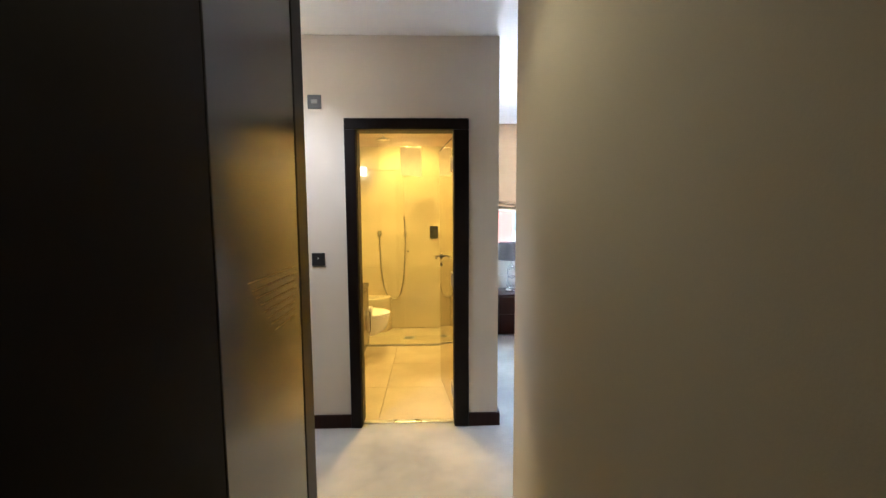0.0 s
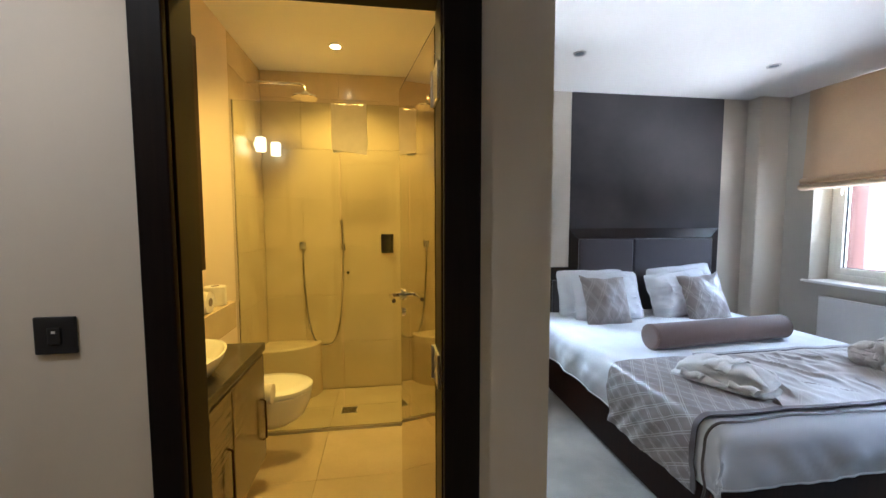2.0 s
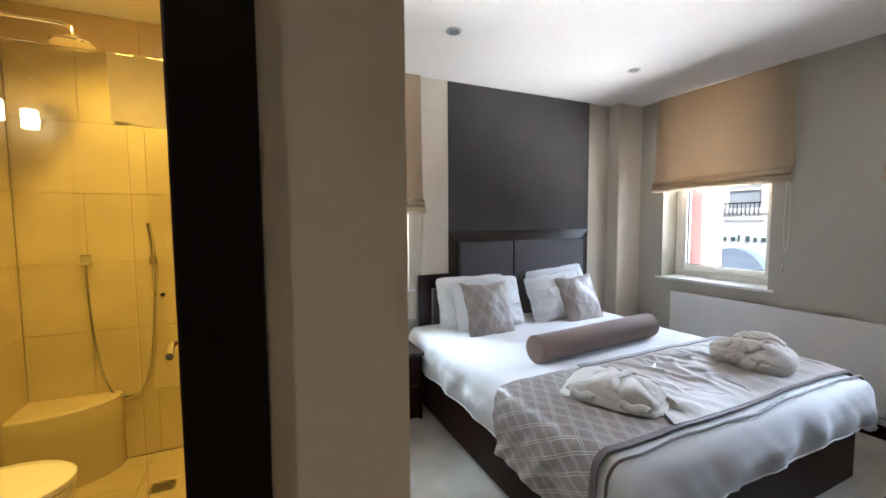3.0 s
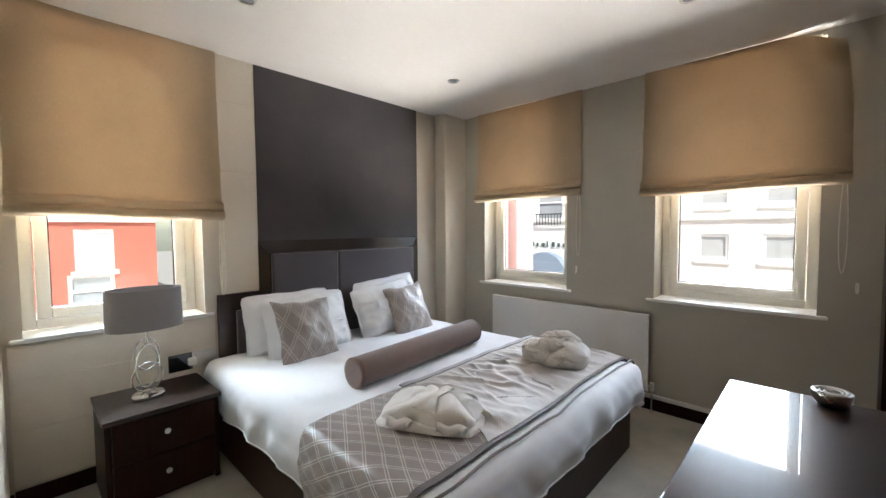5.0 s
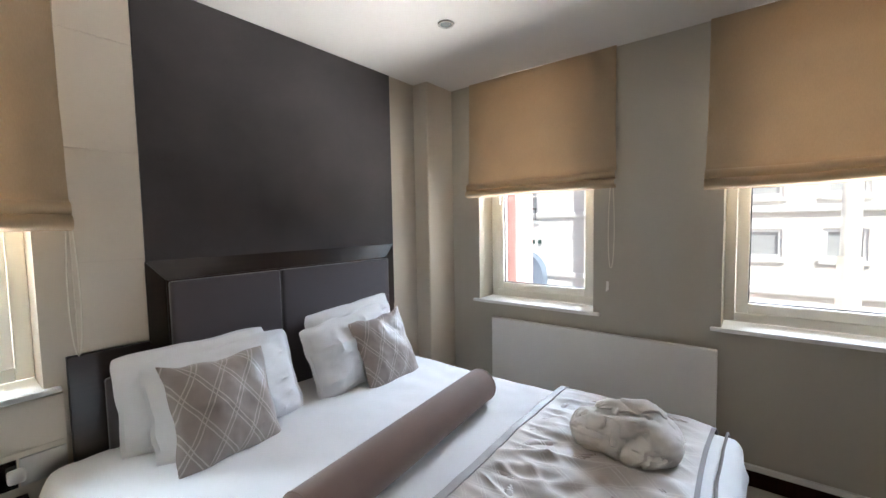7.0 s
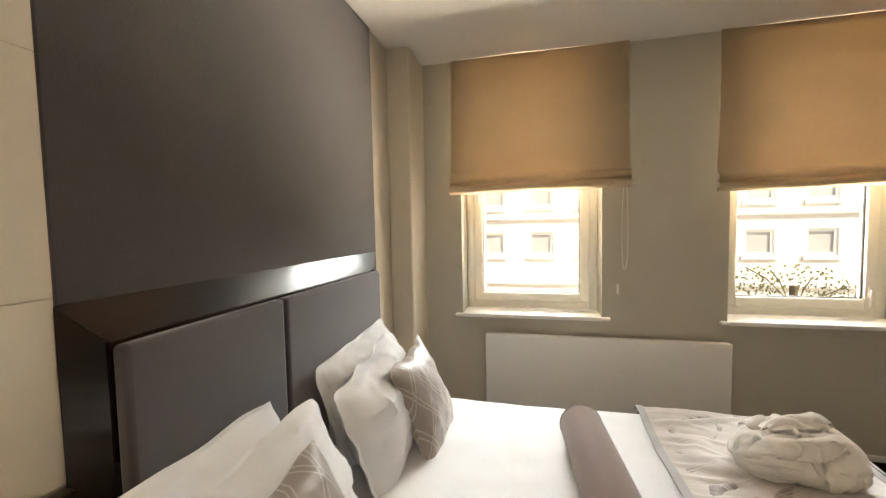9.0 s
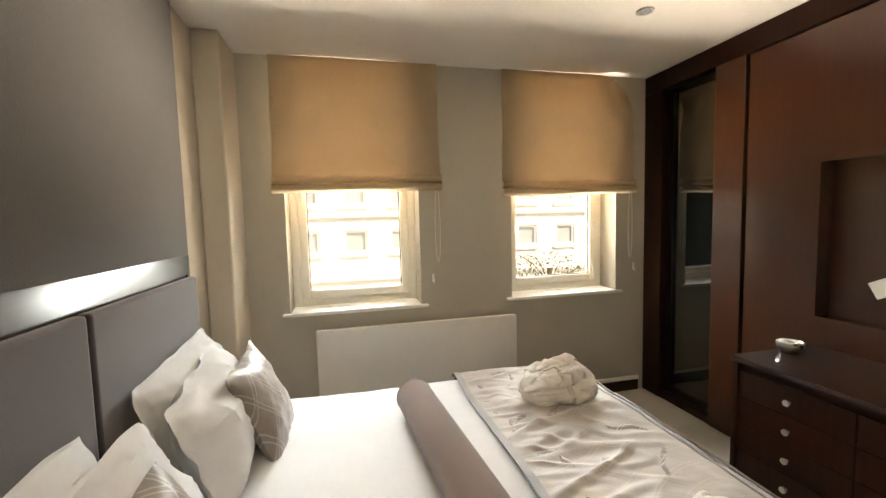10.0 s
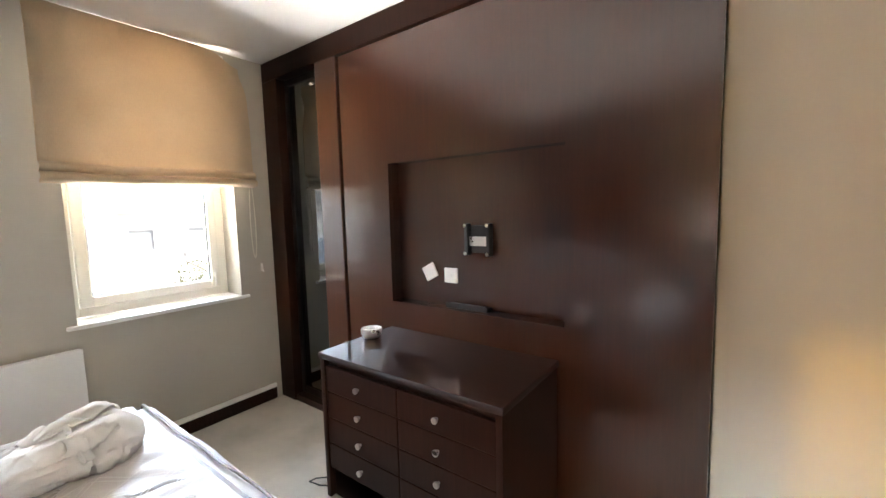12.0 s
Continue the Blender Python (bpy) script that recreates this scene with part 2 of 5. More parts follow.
PALE_BLIND = surface("far_window_blinds", (0.38, 0.39, 0.40), 0.6, var=0.1, scale=2, fine=30, bump=0.05, stretch=(1, 1, 9))
TAUPE_PALE = surface("pale_grey_border", (0.30, 0.285, 0.29), 0.5, var=0.08, scale=9, fine=300, bump=0.15, sheen=0.3)
POLE_PAINT = surface("grey_post_paint", (0.42, 0.42, 0.41), 0.5, var=0.12, scale=2, fine=30, bump=0.05)
ASPHALT = surface("asphalt", (0.05, 0.05, 0.052), 0.9, var=0.2, scale=0.6, fine=40, bump=0.4)
PAVING = surface("paving", (0.32, 0.30, 0.27), 0.9, var=0.2, scale=0.8, fine=30, bump=0.3)
LEAF = surface("leaf", (0.12, 0.12, 0.05), 0.6, var=0.4, scale=2, fine=20, bump=0.1)
BARK = surface("bark", (0.11, 0.085, 0.06), 0.9, var=0.3, scale=6, fine=40, bump=0.5)


# ---- building helpers ----
def origin(ob):
    v = Vector((0, 0, 0))
    while ob is not None:
        v = v + ob.location
        ob = ob.parent
    return v


def smooth_mesh(bm, angle=40):
    for f in bm.faces:
        f.smooth = True
    lim = radians(angle)
    for e in bm.edges:
        if len(e.link_faces) != 2 or e.calc_face_angle(3) > lim:
            e.smooth = False
            continue
        a, b = sorted(f.calc_area() for f in e.link_faces)
        e.smooth = not (b > 12 * a and e.calc_face_angle(0) > 0.12)


def part(name, bm, material, parent=None, label="", smooth=True):
    """Links a bmesh, built in world places, as one mesh object under a thing or a part."""
    bmesh.ops.recalc_face_normals(bm, faces=bm.faces)
    if smooth:
        smooth_mesh(bm)
    bmesh.ops.translate(bm, vec=-origin(parent), verts=bm.verts)
    me = bpy.data.meshes.new(name)
    bm.to_mesh(me)
    bm.free()
    me.materials.append(material)
    ob = new(name, me)
    if parent is not None:
        ob.parent = parent
    return tagged(ob, label)


def thing(name, where, label, category, group="", kind=""):
    ob = new(name)
    ob.location = where
    ob.empty_display_size = 0.05
    return tagged(ob, label, category, group, kind)


def box(x0, x1, y0, y1, z0, z1, bevel=0.0, bm=None, seg=2):
    bm = bm or bmesh.new()
    r = bmesh.ops.create_cube(bm, size=1, matrix=Matrix.Translation(((x0 + x1) / 2, (y0 + y1) / 2, (z0 + z1) / 2)) @ Matrix.Diagonal((abs(x1 - x0), abs(y1 - y0), abs(z1 - z0), 1)))
    if bevel:
        es = list({e for v in r["verts"] for e in v.link_edges})
        bmesh.ops.bevel(bm, geom=es, offset=bevel, segments=seg, affect="EDGES", profile=0.5)
    return bm


def rod(a, b, r, n=16, r2=None, bm=None, bevel=0.0):
    """A round bar from a to b."""
    bm = bm or bmesh.new()
    a, b = Vector(a), Vector(b)
    m = Matrix.Translation((a + b) / 2) @ (b - a).to_track_quat("Z", "Y").to_matrix().to_4x4()
    g = bmesh.ops.create_cone(bm, cap_ends=True, segments=n, radius1=r, radius2=r if r2 is None else r2, depth=(b - a).length, matrix=m)
    if bevel:
        caps = [f for f in {f for v in g["verts"] for f in v.link_faces} if len(f.verts) == n]
        bmesh.ops.bevel(bm, geom=list({e for f in caps for e in f.edges}), offset=bevel, segments=2, affect="EDGES", profile=0.5)
    return bm


def tube(points, r, n=8, closed=False, bm=None):
    """A round wire along a line of points."""
    bm = bm or bmesh.new()
    pts = [Vector(p) for p in points]
    k, rings, up = len(pts), [], Vector((0.3, 0.2, 0.93)).normalized()
    for i, p in enumerate(pts):
        d = pts[(i + 1) % k] - pts[i - 1] if closed else pts[min(i + 1, k - 1)] - pts[max(i - 1, 0)]
        d.normalize()
        side = up.cross(d)
        if side.length < 1e-3:
            side = Vector((1, 0, 0)).cross(d)
        side.normalize()
        other = d.cross(side)
        up = other
        rings.append([bm.verts.new(p + r * (math.cos(q) * side + math.sin(q) * other)) for q in (2 * math.pi * j / n for j in range(n))])
    for i in range(k if closed else k - 1):
        u, v = rings[i], rings[(i + 1) % k]
        shift = 0
        if closed and i == k - 1:
            shift = min(range(n), key=lambda s: (u[0].co - v[s].co).length)
        for j in range(n):
            bm.faces.new((u[j], u[(j + 1) % n], v[(j + 1 + shift) % n], v[(j + shift) % n]))
    if not closed:
        bm.faces.new(rings[0])
        bm.faces.new(rings[-1])
    return bm


def lathe(profile, centre, n=32, sx=1.0, sy=1.0, bm=None):
    """A turned shape from (radius, height) steps round a vertical axis."""
    bm = bm or bmesh.new()
    rings = [[bm.verts.new((centre[0] + sx * r * math.cos(2 * math.pi * j / n), centre[1] + sy * r * math.sin(2 * math.pi * j / n), centre[2] + h)) for j in range(n)] for r, h in profile]
    for a, b in zip(rings, rings[1:]):
        for j in range(n):
            bm.faces.new((a[j], a[(j + 1) % n], b[(j + 1) % n], b[j]))
    for ring in (rings[0], rings[-1]):
        bm.faces.new(ring)
    return bm


def sheet(fn, nu, nv, thick=0.0, uv=None):
    """A cloth from fn(u, v) with u, v in 0..1; uv gives its pattern's metres."""
    bm = bmesh.new()
    grid = [[bm.verts.new(fn(i / nu, j / nv)) for j in range(nv + 1)] for i in range(nu + 1)]
    lay = bm.loops.layers.uv.new("UVMap") if uv else None
    for i in range(nu):
        for j in range(nv):
            f = bm.faces.new((grid[i][j], grid[i + 1][j], grid[i + 1][j + 1], grid[i][j + 1]))
            if lay:
                for l, (a, b) in zip(f.loops, ((i, j), (i + 1, j), (i + 1, j + 1), (i, j + 1))):
                    l[lay].uv = uv(a / nu, b / nv)
    if thick:
        bm.normal_update()
        back = [[bm.verts.new(v.co - v.normal * thick) for v in row] for row in grid]
        for i in range(nu):
            for j in range(nv):
                bm.faces.new((back[i][j], back[i][j + 1], back[i + 1][j + 1], back[i + 1][j]))
        rim = [(i, 0) for i in range(nu)] + [(nu, j) for j in range(nv)] + [(i, nv) for i in range(nu, 0, -1)] + [(0, j) for j in range(nv, 0, -1)]
        for (a, b), (c, d) in zip(rim, rim[1:] + rim[:1]):
            bm.faces.new((grid[a][b], grid[c][d], back[c][d], back[a][b]))
    return bm


def wall_sheet(axis, face, back, a0, a1, z0, z1, holes=()):
    """A wall with real openings. axis: 'x' for a wall across x, 'y' across y; holes: (a0, a1, z0, z1)."""
    bm = bmesh.new()
    A = sorted({a0, a1, *(h[0] for h in holes), *(h[1] for h in holes)})
    Z = sorted({z0, z1, *(h[2] for h in holes), *(h[3] for h in holes)})
    spot = {}

    def vert(a, z, d):
        if (a, z, d) not in spot:
            spot[a, z, d] = bm.verts.new((d, a, z) if axis == "x" else (a, d, z))
        return spot[a, z, d]

    def solid(i, j):
        if not (0 <= i < len(A) - 1 and 0 <= j < len(Z) - 1):
            return False
        a, z = (A[i] + A[i + 1]) / 2, (Z[j] + Z[j + 1]) / 2
        return not any(h[0] < a < h[1] and h[2] < z < h[3] for h in holes)

    for i in range(len(A) - 1):
        for j in range(len(Z) - 1):
            if not solid(i, j):
                continue
            q = (A[i], Z[j]), (A[i + 1], Z[j]), (A[i + 1], Z[j + 1]), (A[i], Z[j + 1])
            for d in (face, back):
                bm.faces.new([vert(a, z, d) for a, z in q])
            for (di, dj), (p1, p2) in zip(((0, -1), (1, 0), (0, 1), (-1, 0)), zip(q, q[1:] + q[:1])):
                if not solid(i + di, j + dj):
                    bm.faces.new((vert(*p1, face), vert(*p2, face), vert(*p2, back), vert(*p1, back)))
    return bm


def setting(name, bm, material, label, category="wall", smooth=False):
    return tagged(part(name, bm, material, None, "", smooth), label, category, kind="structure")


# ---- structure ----
CEIL, XW, YN = 2.625, 4.09, 5.45
WIN1, WIN2, WIN0 = (4.115, 5.04), (2.46, 3.39), (0.70, 1.545)
SILL, HEAD = 0.865, 2.59

setting("floor", box(-1.3, 4.5, -1.2, 5.8, -0.2, 0.0), CARPET, "pale beige short pile carpet in the bedroom and hall", "floor")
setting("ceiling", box(-1.3, 4.5, -1.2, 5.8, CEIL, CEIL + 0.2), CEILING, "smooth white painted ceiling", "ceiling")
setting("wall_east", wall_sheet("x", XW, XW + 0.36, 1.4, 5.81, 0, CEIL, [(*WIN1, SILL, HEAD), (*WIN2, SILL, HEAD)]), PAINT_GREY, "greige painted outside wall with two windows")
setting("wall_north", wall_sheet("y", YN, YN + 0.36, -1.3, XW, 0, CEIL, [(*WIN0, SILL, HEAD)]), PAINT, "cream painted outside wall with a window behind the bed")
setting("wall_bathroom", wall_sheet("y", 2.92, 3.04, -1.0, 0.622, 0, CEIL, [(-0.36, 0.36, 0, 2.07)]), PAINT, "cream painted wall with the bathroom doorway")
setting("wall_bathroom_east", box(0.50, 0.622, 3.04, YN, 0, CEIL), PAINT, "cream painted wall between bathroom and bedroom")
setting("wall_lobby_west", box(-1.12, -1.0, 2.0, 3.04, 0, CEIL), PAINT, "cream painted wall at the end of the lobby")
setting("wall_lobby_south", box(-1.0, -0.50, 2.02, 2.14, 0, CEIL), PAINT, "cream painted wall beside the open door")
setting("wall_hall_west", box(-0.62, -0.50, -1.2, 2.02, 0, CEIL), PAINT, "painted wall along the hall")
setting("wall_hall_east", box(0.545, 1.17, -1.2, 2.0, 0, CEIL), PAINT, "cream painted wall block between hall and wardrobe wall")
setting("wall_hall_south", box(-0.62, 0.55, -1.32, -1.2, 0, CEIL), PAINT, "painted wall closing the hall")
setting("wall_south", box(1.17, 4.5, 1.4, 1.5, 0, CEIL), PAINT, "plain wall behind the wardrobe")
bm = box(3.76, XW, 5.30, YN, 0, CEIL, 0.012)
setting("corner_boxing", bm, PAINT, "cream painted pipe boxing in the corner", "column", True)

# ---- windows ----
def window(name, axis, span, plane, out, z0, z1, label, handle=None):
    """Fixed frame, opening sash, pane, board and handle; out: +1, away from the room."""
    a0, a1 = span
    at = (lambda a, d, z: (d, a, z)) if axis == "x" else (lambda a, d, z: (a, d, z))
    w = tagged(thing(name, at((a0 + a1) / 2, plane, z0), label, "window"), kind="structure")

    def bar(p0, p1, d0, d1, q0, q1, bev=0.006, bm=None):
        return box(d0, d1, p0, p1, q0, q1, bev, bm) if axis == "x" else box(p0, p1, d0, d1, q0, q1, bev, bm)

    f = 0.055
    bm = bmesh.new()
    for r in ((a0, a0 + f, z0, z1), (a1 - f, a1, z0, z1), (a0 + f, a1 - f, z0, z0 + f), (a0 + f, a1 - f, z1 - f, z1)):
        bar(r[0], r[1], plane, plane + 0.07 * out, r[2], r[3], 0.005, bm)
    part("window_frame", bm, UPVC, w)
    g = 0.06
    b0, b1, c0, c1 = a0 + f + 0.004, a1 - f - 0.004, z0 + f + 0.004, z1 - f - 0.004
    bm = bmesh.new()
    for r in ((b0, b0 + g, c0, c1), (b1 - g, b1, c0, c1), (b0 + g, b1 - g, c0, c0 + g), (b0 + g, b1 - g, c1 - g, c1)):
        bar(r[0], r[1], plane - 0.018 * out, plane + 0.05 * out, r[2], r[3], 0.007, bm)
    sash = part("sash", bm, UPVC, w)
    e = 0.006
    bm = bmesh.new()
    i0, i1, k0, k1 = b0 + g, b1 - g, c0 + g, c1 - g
    for r in ((i0 - e, i0 + e, k0, k1), (i1 - e, i1 + e, k0, k1), (i0 + e, i1 - e, k0 - e, k0 + e), (i0 + e, i1 - e, k1 - e, k1 + e)):
        bar(r[0], r[1], plane + 0.004 * out, plane + 0.02 * out, r[2], r[3], 0, bm)
    part("gasket", bm, BLACK_PLASTIC, sash, "thin black rubber seal")
    if handle:
        ha, hz, hl = handle
        part("handle_plate", bar(ha - 0.012, ha + 0.012, plane - 0.028 * out, plane - 0.0185 * out, hz - 0.035, hz + 0.035, 0.003), WHITE_PLASTIC, sash, "white handle plate")
        part("lever", bar(ha - 0.008, ha + 0.008, plane - 0.045 * out, plane - 0.029 * out, hz - hl, hz + 0.012, 0.003), WHITE_PLASTIC, sash, "white lever")
    pane = part("pane", bar(i0 - 0.004, i1 + 0.004, plane + 0.012 * out, plane + 0.016 * out, k0 - 0.004, k1 + 0.004, 0), PANE, sash, "clear glass")
    pane.visible_shadow = False
    return w


def window_board(name, axis, span, face, plane, out, z, label):
    a0, a1 = span
    d0, d1 = sorted((face - 0.035 * out, plane))
    bm = box(d0, d1, a0 + 0.003, a1 - 0.003, z, z + 0.022, 0) if axis == "x" else box(a0 + 0.003, a1 - 0.003, d0, d1, z, z + 0.022, 0)
    n0, n1 = sorted((face - 0.035 * out, face - 0.002 * out))
    bm2 = box(n0, n1, a0 - 0.05, a1 + 0.05, z, z + 0.022, 0.008, bm) if axis == "x" else box(a0 - 0.05, a1 + 0.05, n0, n1, z, z + 0.022, 0.008, bm)
    return tagged(part(name, bm2, WHITE_PAINT), label, "window sill", kind="structure")


GX, GY = 4.295, 5.655
window("window_1", "x", WIN1, GX, 1, SILL + 0.022, HEAD, "cream plastic window with one sash overlooking the street", (4.945, 1.76, 0.10))
window("window_2", "x", WIN2, GX, 1, SILL + 0.022, HEAD, "cream plastic window with one sash beside the wardrobe wall", (2.555, 1.05, 0.09))
window("window_3", "y", WIN0, GY, 1, SILL + 0.022, HEAD, "cream plastic window above the bedside table")
window_board("window_sill", "x", WIN1, XW, GX, 1, SILL, "white painted window board")
window_board("window_sill", "x", WIN2, XW, GX, 1, SILL, "white painted window board")
window_board("window_sill", "y", WIN0, YN, GY, 1, SILL, "white painted window board")


def roman_blind(axis, a0, a1, face, z0, z1, droop, seed, label):
    """Cloth with a stack of soft folds at its foot, a head rail and a cord loop. droop: how far one top corner has come loose."""
    at = (lambda a, d, z: (face - d, a, z)) if axis == "x" else (lambda a, d, z: (a, face - d, z))
    w = thing("roman_blind", at((a0 + a1) / 2, 0.0, z0), label, "blind", "roman blinds")
    part("head_rail", (box(face - 0.026, face - 0.004, a0 + 0.14, a1 - 0.02, z1 - 0.050, z1 - 0.030, 0.003) if axis == "x" else box(a0 + 0.02, a1 - 0.02, face - 0.035, face - 0.002, z1 - 0.050, z1 - 0.030, 0.003)), WHITE_PLASTIC, w, "white head rail")
    prof = []
    n = 26
    for i in range(n + 1):
        s = i / n
        prof.append((0.042 + 0.012 * s, z1 - 0.007 - s * (z1 - z0 - 0.138)))
    zf = prof[-1][1]
    for k in range(2):
        for i in range(1, 9):
            q = math.pi * i / 8
            prof.append((0.054 + 0.014 * k + 0.040 * math.sin(q), zf - 0.048 * k - 0.028 * (1 - math.cos(q)) - 0.006 * k))
        prof.append((0.050 + 0.012 * k, zf - 0.048 * (k + 1) + 0.004))
    prof.append((0.075, zf - 0.104))
    prof.append((0.060, zf - 0.114))

    def fn(u, v):
        x = v * (len(prof) - 1)
        i = min(int(x), len(prof) - 2)
        d = prof[i][0] * (1 - x + i) + prof[i + 1][0] * (x - i)
        z = prof[i][1] * (1 - x + i) + prof[i + 1][1] * (x - i)
        a = a0 + u * (a1 - a0)
        low = min(1.0, max(0.0, (z1 - z) / (z1 - z0)))
        a += 0.012 * (2 * u - 1) * low ** 3 + 0.006 * noise.noise((u * 3, z * 4, seed)) * low
        d += 0.010 * noise.noise((u * 4 + seed, z * 2.6, seed)) + 0.006 * noise.noise((u * 11, z * 7, seed + 3)) * low
        z += 0.010 * noise.noise((u * 2.5, seed, 5)) * low - 0.012 * (u - 0.5) * low
        if droop:
            c = max(0.0, 1 - math.hypot((u - 0.0) * 3.2, (z1 - z) * 2.2))
            z -= droop * c ** 1.5
            d += 0.045 * math.sin(c * 5.5) * c
            a += 0.035 * c
        return at(a, max(d, 0.008), z)

    part("cloth", sheet(fn, 44, len(prof) - 1 + 22, 0.0025), BLIND, w)
    ca = a0 + 0.02 if axis == "x" else a1 + 0.004
    pts = []
    for i in range(25):
        q = i / 24
        ang = 2 * math.pi * q
        pts.append((ca - 0.022 * math.sin(ang) * (0.4 + 0.6 * abs(math.sin(ang / 2))), 0.05, z0 - 0.20 + 0.30 * math.cos(ang)))
    part("cord", tube([at(*p) for p in pts], 0.0028, 6, True), CORD, w, "cream pull cord loop")
    return w


roman_blind("x", 3.967, 5.095, XW, 1.70, CEIL, 0.0, 1.0, "beige woven roman blind pulled half way down")
roman_blind("x", 2.34, 3.47, XW, 1.66, CEIL, 0.085, 2.3, "beige woven roman blind sagging at a loose corner")
roman_blind("y", 0.67, 1.645, YN, 1.50, CEIL, 0.0, 4.1, "beige woven roman blind over the bedside window")

for y in (4.02, 3.92 - 1.63):
    cl = thing("cord_cleat", (XW, y, 1.075), "small white plastic cord cleat on the wall", "cord cleat")
    part("base", box(XW - 0.010, XW - 0.001, y - 0.008, y + 0.008, 1.045, 1.105, 0.003), WHITE_PLASTIC, cl)
    part("horn", tube([(XW - 0.010, y, 1.06), (XW - 0.022, y, 1.058), (XW - 0.026, y, 1.04)], 0.004, 8), WHITE_PLASTIC, cl)
# ---- wall finishes ----
setting("wall_covering", box(1.905, 3.488, YN - 0.014, YN, 0.9, CEIL - 0.002, 0.003), SUEDE, "charcoal suede wall covering above the headboard", "wall covering")
bed_panel = tagged(thing("wall_panelling", (1.76, YN, 1.0), "cream wall panels with fine level joints beside the bed", "wall panel"), kind="structure")
for z0, z1 in ((1.003, 1.3772), (1.3784, 1.8472), (1.8484, 2.3212), (2.3224, CEIL - 0.002)):
    part("panel", box(1.655, 1.903, YN - 0.010, YN, z0, z1, 0.0006), CREAM_PANEL, bed_panel)
apron = tagged(thing("wall_panelling", (1.1, YN, 0.1), "cream wall panels below the bedside window", "wall panel"), kind="structure")
for z0, z1, cuts in ((0.11, 0.4014, (0.640, 1.60)), (0.4026, 0.6664, (0.640, 1.13, 1.60)), (0.6676, 0.855, (0.640, 1.60))):
    for p, q in zip(cuts, cuts[1:]):
        part("panel", box(p + 0.0006, q - 0.0006, YN - 0.010, YN, z0, z1, 0.0006), CREAM_PANEL, apron)


def skirting(x0, x1, y0, y1, label="dark stained wooden skirting board"):
    bm = box(x0, x1, y0, y1, 0.0, 0.095, 0.004)
    return tagged(part("baseboard", bm, WENGE), label, "skirting board", kind="structure")


skirting(XW - 0.018, XW, 2.24, 5.30)
skirting(0.640, 1.52, YN - 0.018, YN)
skirting(0.622, 0.638, 2.92, YN - 0.02)
skirting(-0.998, -0.395, 2.902, 2.92)
skirting(0.422, 0.638, 2.902, 2.919)
skirting(-1.0, -0.982, 2.16, 2.90)
skirting(0.53, 0.545, -1.2, 2.0)
skirting(0.53, 1.168, 2.0, 2.016)
tagged(part("trim", box(XW - 0.024, XW, 2.24, 5.30, 0.095, 0.125, 0.003), WHITE_PAINT), "white painted bead on the skirting board", "trim", kind="structure")

# ---- bathroom doorway ----
frame_ob = tagged(thing("door_1", (0, 2.92, 0), "dark stained door frame of the bathroom", "door frame"), kind="structure")
for x0, x1 in ((-0.36, -0.318), (0.318, 0.36)):
    part("jamb", box(x0, x1, 2.925, 3.04, 0, 2.03, 0.003), WENGE_DARK, frame_ob)
part("head", box(-0.36, 0.36, 2.925, 3.04, 2.03, 2.07, 0.003), WENGE_DARK, frame_ob)
for x0, x1 in ((-0.395, -0.322), (0.322, 0.420)):
    part("architrave", box(x0, x1, 2.900, 2.922, 0, 2.030, 0.004), WENGE_DARK, frame_ob)
part("architrave", box(-0.395, 0.420, 2.900, 2.922, 2.032, 2.103, 0.004), WENGE_DARK, frame_ob)
for z in (0.22, 1.02, 1.82):
    h = part("hinge", box(0.312, 0.322, 2.96, 3.05, z - 0.05, z + 0.05, 0.002), STEEL, frame_ob, "steel butt hinge")
    part("knuckle", rod((0.312, 3.052, z - 0.05), (0.312, 3.052, z + 0.05), 0.007, 10), STEEL, h)
leaf = tagged(thing("door_2", (0.32, 3.07, 0), "open bathroom door faced with bronze mirror", "door"), kind="structure")
part("leaf", box(0.325, 0.365, 3.06, 3.70, 0.012, 2.02, 0.003), WENGE_DARK, leaf)
part("mirror_panel", box(0.3205, 0.3245, 3.075, 3.69, 0.03, 2.005, 0.001), MIRROR_DOOR, leaf, "full height mirror on the door")
hd = part("door_handle", rod((0.32, 3.63, 1.12), (0.308, 3.63, 1.12), 0.026, 20), CHROME, leaf, "polished lever handle")
part("lever", tube([(0.312, 3.63, 1.12), (0.275, 3.63, 1.12), (0.264, 3.62, 1.12), (0.262, 3.56, 1.12), (0.262, 3.51, 1.117)], 0.009, 10), CHROME, hd)
leaf.rotation_euler = (0, 0, radians(7.4))
part("escutcheon", rod((0.321, 3.63, 1.045), (0.312, 3.63, 1.045), 0.02, 16), CHROME, leaf, "keyhole plate")

# ---- entrance door, open against the hall wall ----
ent = tagged(thing("door_3", (-0.455, 1.68, 0), "open dark polished wooden entrance door against the hall wall", "door"), kind="structure")
part("leaf", box(-0.478, -0.420, 1.34, 2.02, 0.01, CEIL - 0.004, 0.004), DOOR_WOOD, ent)
part("lipping", box(-0.482, -0.416, 2.022, 2.152, 0.01, CEIL - 0.004, 0.003), WENGE_DARK, ent, "darker edge strip")
setting("door_4", box(-0.50, -0.422, 0.2, 1.338, 0.0, CEIL - 0.003, 0.006), LINING_BLACK, "dark wooden door lining of the entrance", "door frame")
for k in range(8):
    part("inlay_line", box(-0.4195, -0.4175, 1.52 + 0.030 * k, 1.94, 1.2585 - 0.030 * k, 1.2610 - 0.030 * k, 0), BRASS_LINE, ent, "thin inlaid line")


